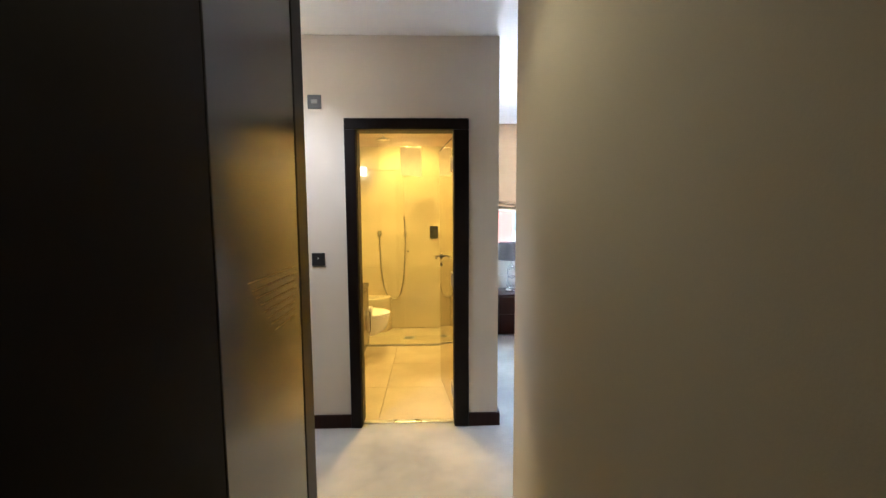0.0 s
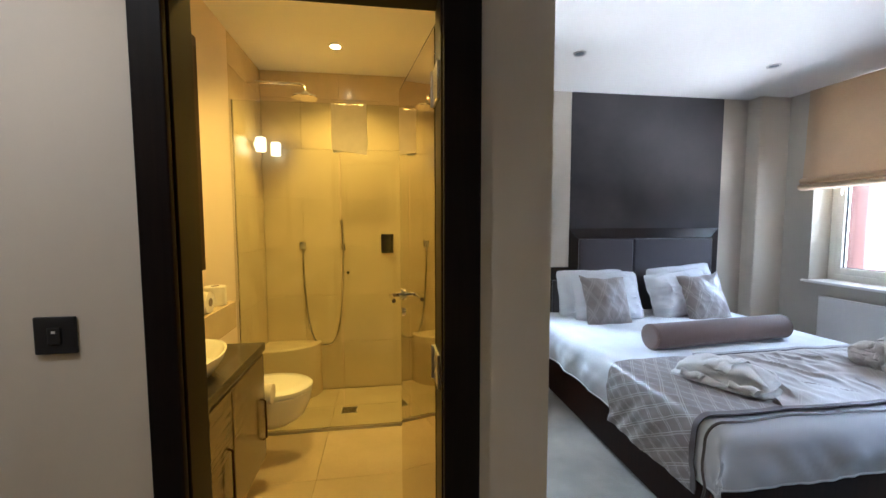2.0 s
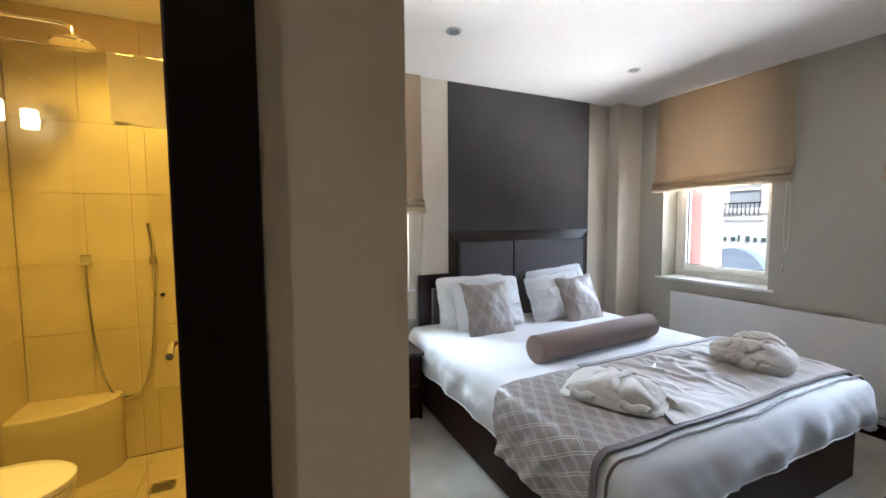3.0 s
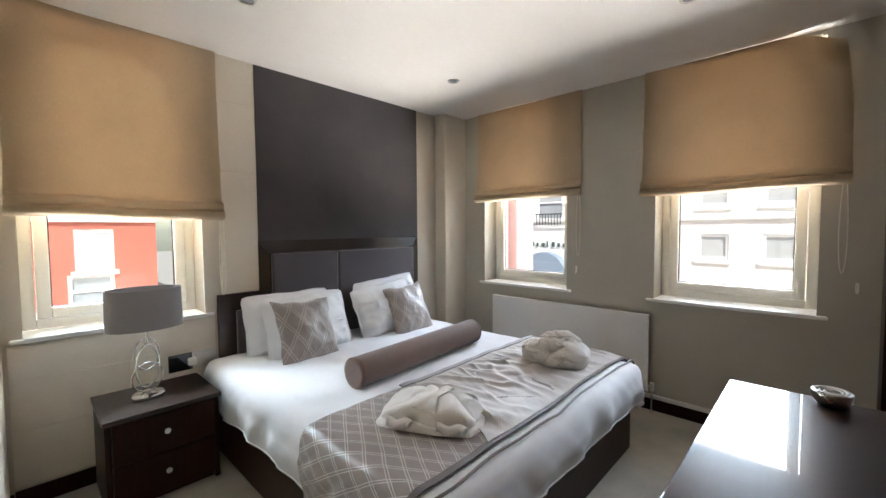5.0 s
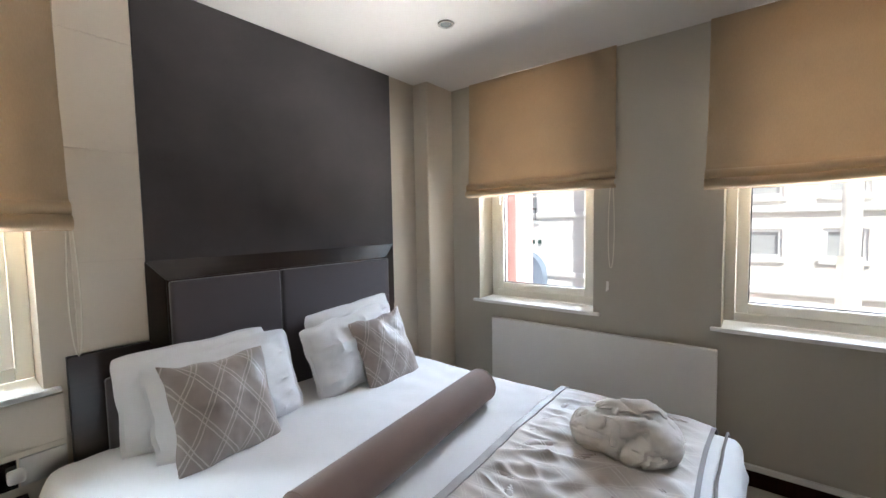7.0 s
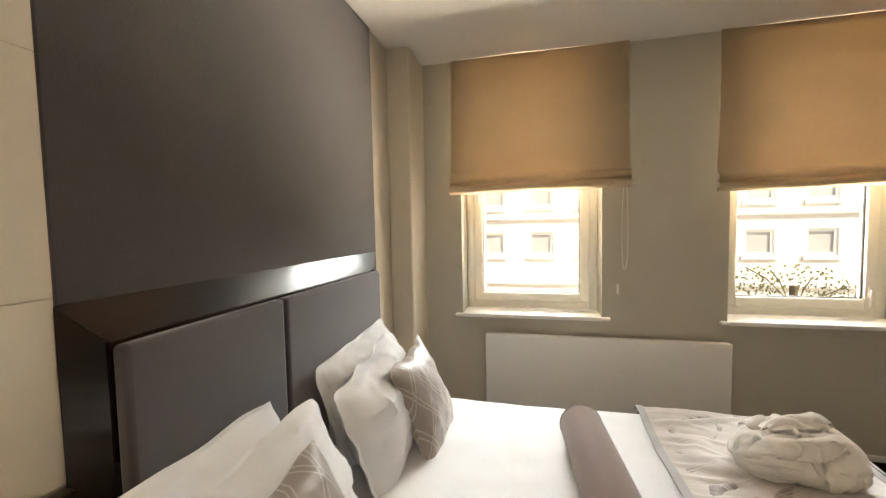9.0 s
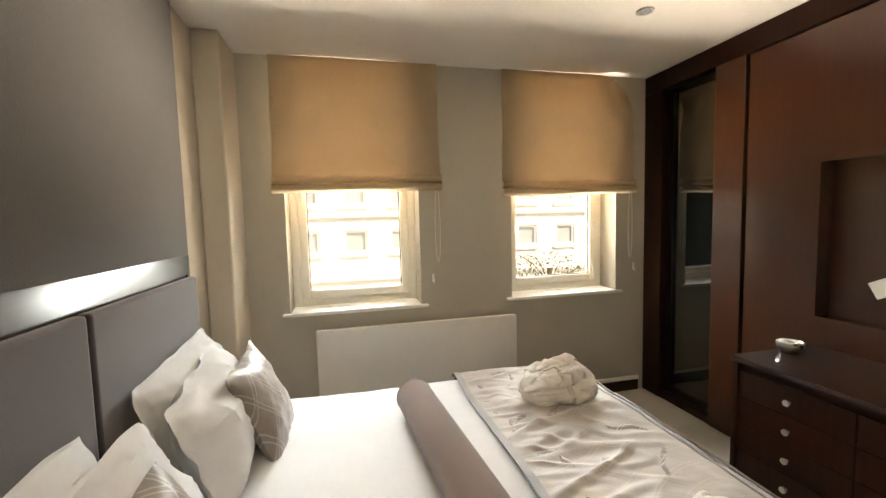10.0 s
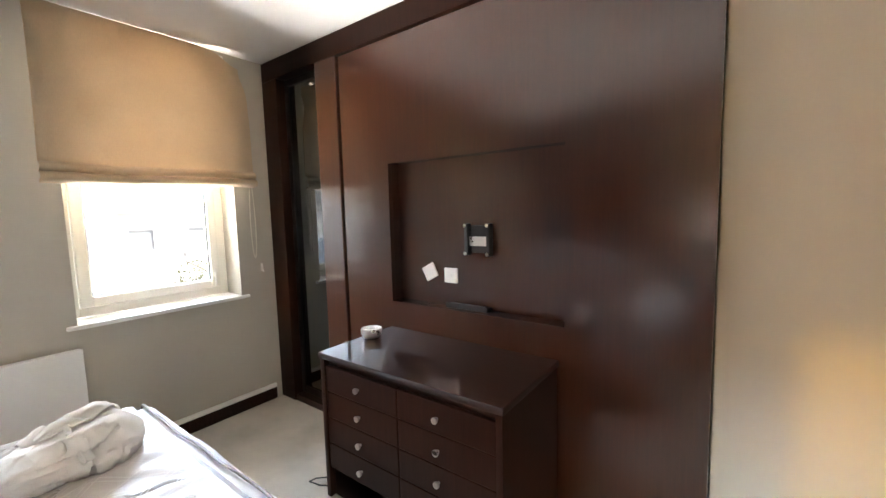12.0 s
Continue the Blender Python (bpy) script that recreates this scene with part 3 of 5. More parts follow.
def wall_plate(name, x, z, w, h, y, label, category, kind):
    t = thing(name, (x, y, z), label, category)
    part("plate", box(x - w / 2, x + w / 2, y - 0.009, y - 0.001, z - h / 2, z + h / 2, 0.003), BLACK_PLASTIC, t)
    if kind == "switch":
        part("rocker", box(x - 0.014, x + 0.014, y - 0.013, y - 0.009, z - 0.02, z + 0.02, 0.002), BLACK_PLASTIC, t)
        part("indicator", box(x - 0.004, x + 0.004, y - 0.0135, y - 0.012, z + 0.006, z + 0.012, 0), WHITE_PLASTIC, t, "pale mark")
    else:
        part("display", box(x - 0.02, x + 0.02, y - 0.0115, y - 0.009, z - 0.012, z + 0.014, 0.001), SHADE, t, "grey display window")
    return t


wall_plate("light_switch", -0.588, 1.18, 0.088, 0.088, 2.92, "black light switch on the cream wall", "light switch", "switch")
wall_plate("wall_controller", -0.582, 2.207, 0.088, 0.088, 2.92, "black wall controller with a small display", "controller", "display")

# ---- headboard, fixed to the wall ----
hb = thing("headboard", (2.6, 5.40, 0), "dark wooden headboard with charcoal upholstered pads", "headboard")
part("back_board", box(1.612, 1.896, 5.405, 5.434, 0.0, 1.0, 0.003), RAIL_GLOSS, hb)
part("upper_board", box(1.976, 3.36, 5.408, 5.434, 1.002, 1.270, 0.003), WENGE, hb)


def bevel_strip(pts, y0, y1):
    bm = bmesh.new()
    f = [bm.verts.new((x, y, z)) for x, z, y in pts]
    b = [bm.verts.new((x, y1, z)) for x, z, y in pts]
    bm.faces.new(f)
    bm.faces.new(list(reversed(b)))
    for i in range(4):
        bm.faces.new((f[i], b[i], b[(i + 1) % 4], f[(i + 1) % 4]))
    return bm


part("top_rail", bevel_strip([(1.898, 1.363, 5.432), (3.478, 1.363, 5.432), (3.372, 1.272, 5.405), (1.970, 1.272, 5.405)], 5.40, 5.434), RAIL_GLOSS, hb, "polished sloping top rail with mitred ends")
part("side_rail", bevel_strip([(1.898, 1.361, 5.432), (1.968, 1.270, 5.405), (1.968, 0.40, 5.405), (1.898, 0.40, 5.432)], 5.40, 5.434), RAIL_GLOSS, hb, "polished sloping side rail")
part("side_rail", bevel_strip([(3.478, 1.355, 5.432), (3.478, 0.40, 5.432), (3.374, 0.40, 5.405), (3.374, 1.270, 5.405)], 5.40, 5.434), RAIL_GLOSS, hb, "polished sloping side rail")
for x0, x1, z1 in ((1.974, 2.519, 1.265), (2.528, 3.366, 1.265), (1.72, 1.890, 0.885)):
    part("pad", box(x0, x1, 5.362, 5.404, 0.45, z1, 0.014, seg=4), PAD, hb, "charcoal cloth pad")

# ---- bed ----
BX0, BX1, BY0, BY1, BTOP = 1.50, 3.42, 3.25, 5.35, 0.585
bed = thing("bed", (2.46, 4.3, 0), "dark wooden double bed base with a thick mattress", "bed")
part("side_panel", box(1.54, 1.575, 3.36, 5.40, 0.02, 0.33, 0.004), WENGE, bed)
part("side_panel", box(3.365, 3.40, 3.36, 5.40, 0.02, 0.33, 0.004), WENGE, bed)
part("foot_panel", box(1.54, 3.40, 3.325, 3.358, 0.0, 0.33, 0.004), WENGE, bed)
part("slat_base", box(1.577, 3.363, 3.36, 5.40, 0.24, 0.30, 0.004), WENGE, bed)
part("mattress", box(1.56, 3.38, 3.36, 5.36, 0.302, 0.55, 0.05, seg=4), LINEN, bed, "white mattress")


def fall(s, lo, hi, r):
    """Place along one side and drop below the top for cloth length s over an edge-to-edge span."""
    if s < lo + r:
        over = lo + r - s
        q = over / r
        if q < math.pi / 2:
            return lo + r - r * math.sin(q), r * (1 - math.cos(q))
        return lo, r + (over - r * math.pi / 2)
    if s > hi - r:
        over = s - hi + r
        q = over / r
        if q < math.pi / 2:
            return hi - r + r * math.sin(q), r * (1 - math.cos(q))
        return hi, r + (over - r * math.pi / 2)
    return s, 0.0


def bed_cloth(sx, sy, lift=0.0, crease=0.006, r=0.085, seed=0.0, floor_z=0.30):
    x, dx = fall(sx, BX0 - lift, BX1 + lift, r)
    y, dy = fall(sy, BY0 - lift, BY1 + 0.5, r)
    drop = math.hypot(dx, dy) if min(dx, dy) < r else max(dx, dy) + 0.3 * min(dx, dy)
    z = BTOP + lift - drop
    w = noise.noise((sx * 3.1, sy * 2.3, seed)) * crease + noise.noise((sx * 9, sy * 7, seed + 2)) * crease * 0.5
    hang = min(1.0, drop / 0.15)
    puff = 0.022 * math.sin(min(1.0, drop / 0.26) * math.pi) * hang
    ripple = (0.024 * noise.noise((sx * 5.5, sy * 5.5, seed + 7)) + puff) * hang
    if dx > 0.02:
        x += (ripple - 0.018 * hang) * (1 if sx > 2.4 else -1)
    if dy > 0.02:
        y -= ripple - 0.018 * hang
    tuck = 0.011 * noise.noise(((sx + sy) * 17, drop * 3, seed + 11)) * hang
    if dy > 0.02:
        y -= tuck
    elif dx > 0.02:
        x += tuck * (1 if sx > 2.4 else -1)
    z += w * (1 - hang)
    return Vector((x, y, max(z, floor_z)))


def smoothstep(a, b, x):
    q = min(1, max(0, (x - a) / (b - a)))
    return q * q * (3 - 2 * q)


duvet = thing("duvet", (2.46, 4.3, 0.55), "smooth white linen duvet tucked over the bed", "duvet")
part("cover", sheet(lambda u, v: bed_cloth(1.26 + u * 2.40, 3.03 + v * 2.34, 0.0, 0.010), 96, 90, 0.012), LINEN, duvet)
# the fine hem that runs round the hanging edge
for name, fn in (("side_hem", lambda q: bed_cloth(1.26, 3.03 + q * 2.34, 0.0, 0.010)), ("foot_hem", lambda q: bed_cloth(1.26 + q * 2.40, 3.03, 0.0, 0.010))):
    part(name, tube([fn(i / 60) for i in range(61)], 0.005, 8), LINEN, duvet)


def throw_point(u, v):
    sx = 1.16 + u * 2.30
    sy = 3.372 + v * 0.68 + 0.02 * noise.noise((sx * 1.5, v, 4))
    p = bed_cloth(sx, sy, 0.014, 0.010, seed=0.0, floor_z=0.12)
    mess = smoothstep(1.9, 2.3, sx)
    a = noise.noise((sx * 3.0 + sy * 4.5, sy * 2.0 - sx * 3.5, 9))
    ridge = max(0.0, 0.35 - abs(a)) / 0.35
    b = noise.noise((sx * 8.0 - sy * 5, sy * 7.0 + sx * 4, 12))
    edge = min(1.0, min(v, 1 - v) * 8)
    p.z += (0.016 * ridge ** 2 + 0.006 * max(0, b)) * mess * edge
    return p


throw = thing("bed_throw", (2.3, 3.7, 0.59), "taupe satin throw with woven diamond lines, rumpled over the bed's foot", "throw")
part("cloth", sheet(throw_point, 150, 54, 0.004, lambda u, v: (u * 2.30, v * 0.68)), LATTICE, throw)


def throw_edge(u, v):
    sx = 1.16 + u * 2.30
    return bed_cloth(sx, 3.360 + v * 0.028 + 0.02 * noise.noise((sx * 1.5, 0, 4)), 0.021, 0.010, floor_z=0.12)


def reverse_point(u, v):
    """The turned back part of the throw, its pale reverse up."""
    start = 1.93 + 0.20 * v + 0.04 * math.sin(v * 7)
    sx = start + u * (3.452 - start)
    sy = 3.376 + v * 0.668 + 0.02 * noise.noise((sx * 1.5, v, 4))
    p = bed_cloth(sx, sy, 0.024, 0.010, seed=0.0, floor_z=0.12)
    a = noise.noise((sx * 5.4 + sy * 1.9, sy * 1.6 - sx * 0.4, 9))
    b = noise.noise((sx * 10.0 - sy * 2.4, sy * 3.6, 21))
    c = noise.noise((sx * 4, sy * 4, 30))
    edge = min(1.0, min(v, 1 - v, u * 1.5 + 0.25) * 7)
    fade = 1 - 0.55 * smoothstep(2.9, 3.3, sx)
    p.z += (0.017 * math.cos(min(1.0, abs(a) / 0.20) * math.pi / 2) ** 2 + 0.008 * math.cos(min(1.0, abs(b) / 0.30) * math.pi / 2) ** 2 + 0.004 * c) * edge * fade
    return p


part("reverse_side", sheet(reverse_point, 150, 80, 0.003, lambda u, v: (u * 1.5, v * 0.67)), PALE, throw, "pale creased reverse side")
part("border", sheet(throw_edge, 110, 5, 0.006), TAUPE_TRIM, throw, "brown border band")


def inner_edge(u, v):
    sx = 2.06 + u * 1.392
    return bed_cloth(sx, 4.030 + v * 0.032 + 0.02 * noise.noise((sx * 1.5, 1, 4)), 0.030, 0.010, floor_z=0.12)


part("border", sheet(inner_edge, 110, 5, 0.006), TAUPE_PALE, throw, "pale grey border band")


def outer_piping(u):
    sx = 1.16 + u * 2.30
    return bed_cloth(sx, 3.318 + 0.02 * noise.noise((sx * 1.5, 0, 4)) + 0.012 * noise.noise((sx * 4, 3, 4)), 0.012, 0.010, floor_z=0.12)


part("piping", tube([outer_piping(i / 110) for i in range(111)], 0.006, 6), TAUPE_TRIM, throw, "thin brown piped hem")


def pillow_bm(w, h, t, m, seed, pinch=0.20, crumple=0.02, uv=False, flange=0.0, blunt=0.0):
    """A stuffed cushion, w by h by t, with pinched corners."""
    bm = bmesh.new()
    n = 36
    lay = bm.loops.layers.uv.new("UVMap") if uv else None
    sides = []
    for s in (1, -1):
        grid = []
        for i in range(n + 1):
            row = []
            for j in range(n + 1):
                a, b = 2 * i / n - 1, 2 * j / n - 1
                fa, fb = min(1, abs(a) / (1 - flange)), min(1, abs(b) / (1 - flange))
                k = (1 - fa ** 2.1) * (1 - fb ** 2.1)
                hem = max(abs(a), abs(b)) > 1 - flange and max(abs(a), abs(b)) < 0.999
                wave = 0.018 * noise.noise((a * 3.0, b * 3.0, seed + 5)) * max(0, (max(abs(a), abs(b)) - 0.7) / 0.3) if flange else 0.0
                x = a * w / 2 * (1 - pinch * (1 - abs(b)) * abs(a) ** 2 * 0.6)
                y = b * h / 2 * (1 - pinch * (1 - abs(a)) * abs(b) ** 2 * 0.6)
                cut = 1 - blunt * (abs(a) * abs(b)) ** 5
                x, y = x * cut, y * cut
                x += 0.010 * noise.noise((b * 2.4, seed, 1.0)) * abs(a)
                y += 0.013 * noise.noise((a * 2.4, seed, 2.0)) * abs(b)
                c = noise.noise((a * 2.0 + seed, b * 2.0, s + seed)) * crumple + max(0, 1 - abs(noise.noise((a * 2.6 + b * 2.2, b * 2.4 - a * 1.4 + seed, s))) / 0.16) ** 2 * crumple * 0.45
                row.append(bm.verts.new(m @ Vector((x, y, s * (t / 2 * max(0, k) ** 0.56) + c * min(1, max(0, k) * 4) + wave + (0.003 * s if hem else 0)))))
            grid.append(row)
        for i in range(n):
            for j in range(n):
                f = bm.faces.new((grid[i][j], grid[i + 1][j], grid[i + 1][j + 1], grid[i][j + 1]))
                if lay:
                    for l, (p, q) in zip(f.loops, ((i, j), (i + 1, j), (i + 1, j + 1), (i, j + 1))):
                        l[lay].uv = (p / n * w, q / n * h)
        sides.append(grid)
    bmesh.ops.remove_doubles(bm, verts=bm.verts, dist=0.0008)
    return bm


def pillow(x, y, z, w, h, t, lean, turn, spin, seed, label, cloth, name="pillow"):
    m = pose(x, y, z, 90 - lean, 0, turn) @ pose(0, 0, 0, 0, 0, spin)
    ob = part(name, pillow_bm(w, h, t, m, seed, uv=cloth is CUSHION, flange=0.0 if cloth is CUSHION else 0.07, crumple=0.012 if cloth is CUSHION else 0.030, pinch=0.18 if cloth is CUSHION else 0.09, blunt=0.0 if cloth is CUSHION else 0.07), cloth)
    return tagged(ob, label, "cushion" if cloth is CUSHION else "pillow", "cushions on the bed" if cloth is CUSHION else "pillows on the bed")


pillow(2.055, 5.27, 0.765, 0.68, 0.46, 0.22, 14, 0, 0, 1, "white linen pillow propped against the headboard", LINEN)
pillow(2.118, 5.13, 0.760, 0.68, 0.46, 0.24, 20, 2, 1, 2, "white linen pillow leaning on another pillow", LINEN)
pillow(2.97, 5.27, 0.785, 0.68, 0.47, 0.22, 14, -2, 5, 3, "white linen pillow with peaked corner at the headboard", LINEN)
pillow(2.845, 5.14, 0.760, 0.68, 0.46, 0.24, 20, 4, 5, 4, "white linen pillow leaning on another pillow", LINEN)
pillow(2.035, 4.995, 0.755, 0.44, 0.44, 0.16, 24, 6, -3, 5, "taupe satin cushion with woven diamond lines", CUSHION, "cushion")
pillow(2.98, 5.01, 0.752, 0.42, 0.44, 0.15, 22, -1, 4, 6, "taupe satin cushion with woven diamond lines", CUSHION, "cushion")

bol = thing("bolster", (2.53, 4.30, 0.585), "plain taupe cloth bolster lying across the bed", "bolster")
a, b = Vector((1.90, 4.245, 0.672)), Vector((3.03, 4.35, 0.672))
part("body", rod(a, b, 0.084, 40, bevel=0.016), TAUPE, bol)
ax = (b - a).normalized()
for p in (a + ax * 0.010, b - ax * 0.010):
    side = ax.cross(Vector((0, 0, 1)))
    part("piping", tube([p + 0.081 * (math.cos(q) * side + math.sin(q) * Vector((0, 0, 1))) for q in (2 * math.pi * i / 40 for i in range(40))], 0.005, 6, True), TAUPE, bol)


ROUND = [2 * math.pi * i / 64 for i in range(64)]


def bundled_robe():
    """A robe rolled up and gathered at a waist: a fat pleated lobe, a lower tail and turned-out collar flaps."""
    t = thing("bathrobe", (2.975, 3.66, 0.605), "white towelling bathrobe gathered in a pleated bundle", "bathrobe", "bathrobes on the bed")
    m = pose(2.955, 3.635, 0.603, 0, 0, -80)

    def shell(s, q, grow=1.0):
        """s runs along the roll from the tail, -1, to the fat lobe, 1; q turns round it."""
        end = max(0.0, 1 - abs(s) ** 3.4) ** 0.5
        fat = 0.84 + 0.16 * smoothstep(-0.5, 0.2, s)
        c, d = math.cos(q), math.sin(q)
        lump = noise.noise((s * 2.0, c * 1.5, d * 1.5))
        fold = noise.noise((s * 1.5 + c * 1.1, c * 2.2 - s * 1.2, d * 1.8 + 5))
        tuck = noise.noise((s * 3.4 - d, c * 2.6, d * 3.2 + 9))
        valley = max(0.0, 1 - abs(fold) / 0.13) ** 1.3 * 0.15 + max(0.0, 1 - abs(tuck) / 0.12) ** 1.3 * 0.07
        r = end * fat * (1.0 + 0.20 * lump - valley) * grow
        y = 0.150 * r * math.cos(q)
        z = 0.064 + 0.108 * r * math.sin(q)
        x = 0.205 * s * (1 + 0.05 * noise.noise((q, s, 4.0)))
        return m @ Vector((x, y, max(0.0, z)))

    bm = bmesh.new()
    n = 44
    rings = [[bm.verts.new(shell(-0.995 + 1.99 * i / n, q)) for q in ROUND] for i in range(n + 1)]
    for p, q in zip(rings, rings[1:]):
        for j in range(64):
            bm.faces.new((p[j], p[(j + 1) % 64], q[(j + 1) % 64], q[j]))
    bm.faces.new(rings[0])
    bm.faces.new(rings[-1])
    part("body", bm, TOWELLING, t)
    for q0, q1, s0, s1, lift in ((1.0, 1.75, -0.40, 0.72, 0.026), (1.9, 2.6, -0.62, 0.40, 0.030), (0.45, 0.95, -0.55, 0.30, 0.020)):
        def flap(u, v):
            p = shell(s0 + (s1 - s0) * u, q0 + (q1 - q0) * v * (1 - 0.45 * u) + 0.25 * math.sin(u * 3), 1.03)
            return p + m.to_3x3() @ Vector((0, 0, lift * math.sin(math.pi * min(1, u * 1.15)) ** 0.6 * math.sin(math.pi * v) + 0.004))
        part("collar_flap", sheet(flap, 24, 12, 0.006), TOWELLING, t, "thick turned-out collar")
    part("belt", tube([shell(-0.12 + 0.05 * math.sin(q * 2), q, 1.05) for q in (0.15 + 2.85 * i / 30 for i in range(31))], 0.010, 8), TOWELLING, t, "towelling belt")
    return t


bundled_robe()
robe = thing("bathrobe", (1.95, 3.69, 0.603), "white towelling bathrobe folded in a flat parcel with crossed lapels", "bathrobe", "bathrobes on the bed")
ROBE = pose(1.945, 3.695, 0.600, 0, 0, -62)


def robe_fold(u, v, grow, base, high, seed, depth):
    """A folded layer: blunt corners, a steep rolled rim and creases that fan out from the collar."""
    a, b = 2 * u - 1, 2 * v - 1
    k = 1 - 0.13 * (abs(a) * abs(b)) ** 2.5
    edge = 1 + 0.07 * noise.noise((a * 1.9, b * 1.9, seed))
    x, y = 0.225 * a * k * grow * edge, 0.150 * b * k * grow * edge
    rim = max(0.0, 1 - max(abs(a), abs(b)) ** 7) ** 0.5
    d = math.hypot(x - 0.01, y - 0.11)
    q = math.atan2(y - 0.11, x - 0.01)
    fan = abs(math.sin(q * 4.2 + 0.9 * noise.noise((x * 9, y * 9, seed))))
    crease = depth * (fan ** 0.45 - 0.6) * smoothstep(0.03, 0.16, d)
    soft = 0.016 * noise.noise((x * 8, y * 8, seed + 3)) - 0.022 * smoothstep(0.0, 0.15, abs(x) - 0.08)
    return ROBE @ Vector((x, y, base + rim * (high + crease + soft)))


part("lower_fold", sheet(lambda u, v: robe_fold(u, v, 1.05, 0.004, 0.042, 3.0, 0.006), 50, 40, 0.004), TOWELLING, robe)
part("upper_fold", sheet(lambda u, v: robe_fold(u, v, 0.96, 0.030, 0.062, 7.0, 0.022), 72, 56, 0.004), TOWELLING, robe)
for side in (1, -1):
    def lapel(u, v):
        c = 0.5 + side * (0.10 - 0.17 * u) + 0.13 * (v - 0.5) + 0.02 * math.sin(u * 5)
        p = robe_fold(c, 0.97 - 0.93 * u, 0.96, 0.030, 0.062, 7.0, 0.010)
        return p + Vector((0, 0, 0.008 + (0.004 if side > 0 else 0.0) + 0.009 * math.sin(math.pi * v)))
    part("lapel", sheet(lapel, 34, 10, 0.005), TOWELLING, robe, "wide folded lapel")
for x0, x1 in ((-0.16, -0.05), (0.06, 0.18)):
    part("cuff", tube([ROBE @ Vector((x0 + (x1 - x0) * i / 10, -0.150 + 0.006 * math.sin(i), 0.030 + 0.006 * math.cos(i * 0.8))) for i in range(11)], 0.020, 10), TOWELLING, robe, "rolled sleeve end")

# ---- bedside table and lamp ----
def knob(x, y, z, parent, axis=1):
    k = part("knob", rod((x, y, z), (x, y + 0.012 * axis, z), 0.006, 10), STEEL, parent, "small steel knob")
    part("cap", rod((x, y + 0.012 * axis, z), (x, y + 0.026 * axis, z), 0.013, 14, 0.015, bevel=0.003), STEEL, k)
    return k


ns = thing("bedside_table", (1.21, 5.2, 0), "dark wooden bedside table with two drawers", "bedside table")
part("top", box(0.945, 1.477, 4.962, 5.428, 0.478, 0.505, 0.004), WENGE_GLOSS, ns, "polished dark top")
for x0, x1 in ((0.955, 0.98), (1.442, 1.467)):
    part("side", box(x0, x1, 4.99, 5.425, 0.0, 0.477, 0.003), WENGE, ns)
part("back", box(0.981, 1.441, 5.40, 5.42, 0.04, 0.477, 0.002), WENGE, ns)
part("plinth", box(0.981, 1.441, 5.02, 5.05, 0.0, 0.045, 0.002), WENGE, ns)
for z0, z1 in ((0.045, 0.255), (0.262, 0.470)):
    d = part("drawer", box(0.983, 1.439, 4.975, 5.38, z0, z1, 0.003), WENGE, ns)
    knob(1.21, 4.975, (z0 + z1) / 2 + 0.01, d, -1)

tl = thing("table_lamp", (1.17, 5.17, 0.505), "chrome loop table lamp with an oval grey drum shade", "lamp")
part("base", lathe([(0.075, 0.0), (0.078, 0.006), (0.078, 0.026), (0.070, 0.036), (0.02, 0.040), (0.012, 0.05)], (1.17, 5.17, 0.505), 40, 1.0, 0.62), CHROME, tl, "oval chrome foot")
for ph, cz, rx, rz in ((0.0, 0.625, 0.074, 0.080), (0.6, 0.755, 0.060, 0.085), (-0.5, 0.690, 0.056, 0.120)):
    part("ring", tube([(1.17 + rx * math.sin(q), 5.17 + 0.018 * math.sin(q + ph) + 0.01 * ph, cz + rz * math.cos(q)) for q in (2 * math.pi * i / 48 for i in range(48))], 0.0052, 10, True), CHROME, tl, "bent chrome loop")
part("stem", rod((1.17, 5.17, 0.80), (1.17, 5.17, 0.96), 0.010, 12), CHROME, tl)
part("lamp_holder", rod((1.17, 5.17, 0.93), (1.17, 5.17, 1.0), 0.02, 14), WHITE_PLASTIC, tl)
bm = lathe([(0.178, 0.0), (0.174, 0.218), (0.170, 0.218), (0.174, 0.002)], (1.17, 5.17, 0.905), 56, 1.0, 0.72)
for f in [f for f in bm.faces if len(f.verts) > 4]:
    bm.faces.remove(f)
n = 56
bm.verts.ensure_lookup_table()
for j in range(n):
    bm.faces.new((bm.verts[j], bm.verts[(j + 1) % n], bm.verts[3 * n + (j + 1) % n], bm.verts[3 * n + j]))
sh = part("shade", bm, SHADE, tl, "oval grey cloth drum shade")
part("carrier", rod((1.005, 5.17, 1.0), (1.335, 5.17, 1.0), 0.003, 8), CHROME, sh)

so = thing("double_socket", (1.46, YN - 0.01, 0.59), "black glass double socket panel with a white plug", "socket")
part("plate", box(1.322, 1.455, YN - 0.022, YN - 0.011, 0.535, 0.645, 0.003), BLACK_GLOSS, so)
part("plate", box(1.461, 1.596, YN - 0.022, YN - 0.011, 0.535, 0.645, 0.003), STEEL, so, "steel socket plate")
part("plug", box(1.425, 1.475, YN - 0.058, YN - 0.023, 0.565, 0.615, 0.010, seg=3), WHITE_PLASTIC, so, "white plug")

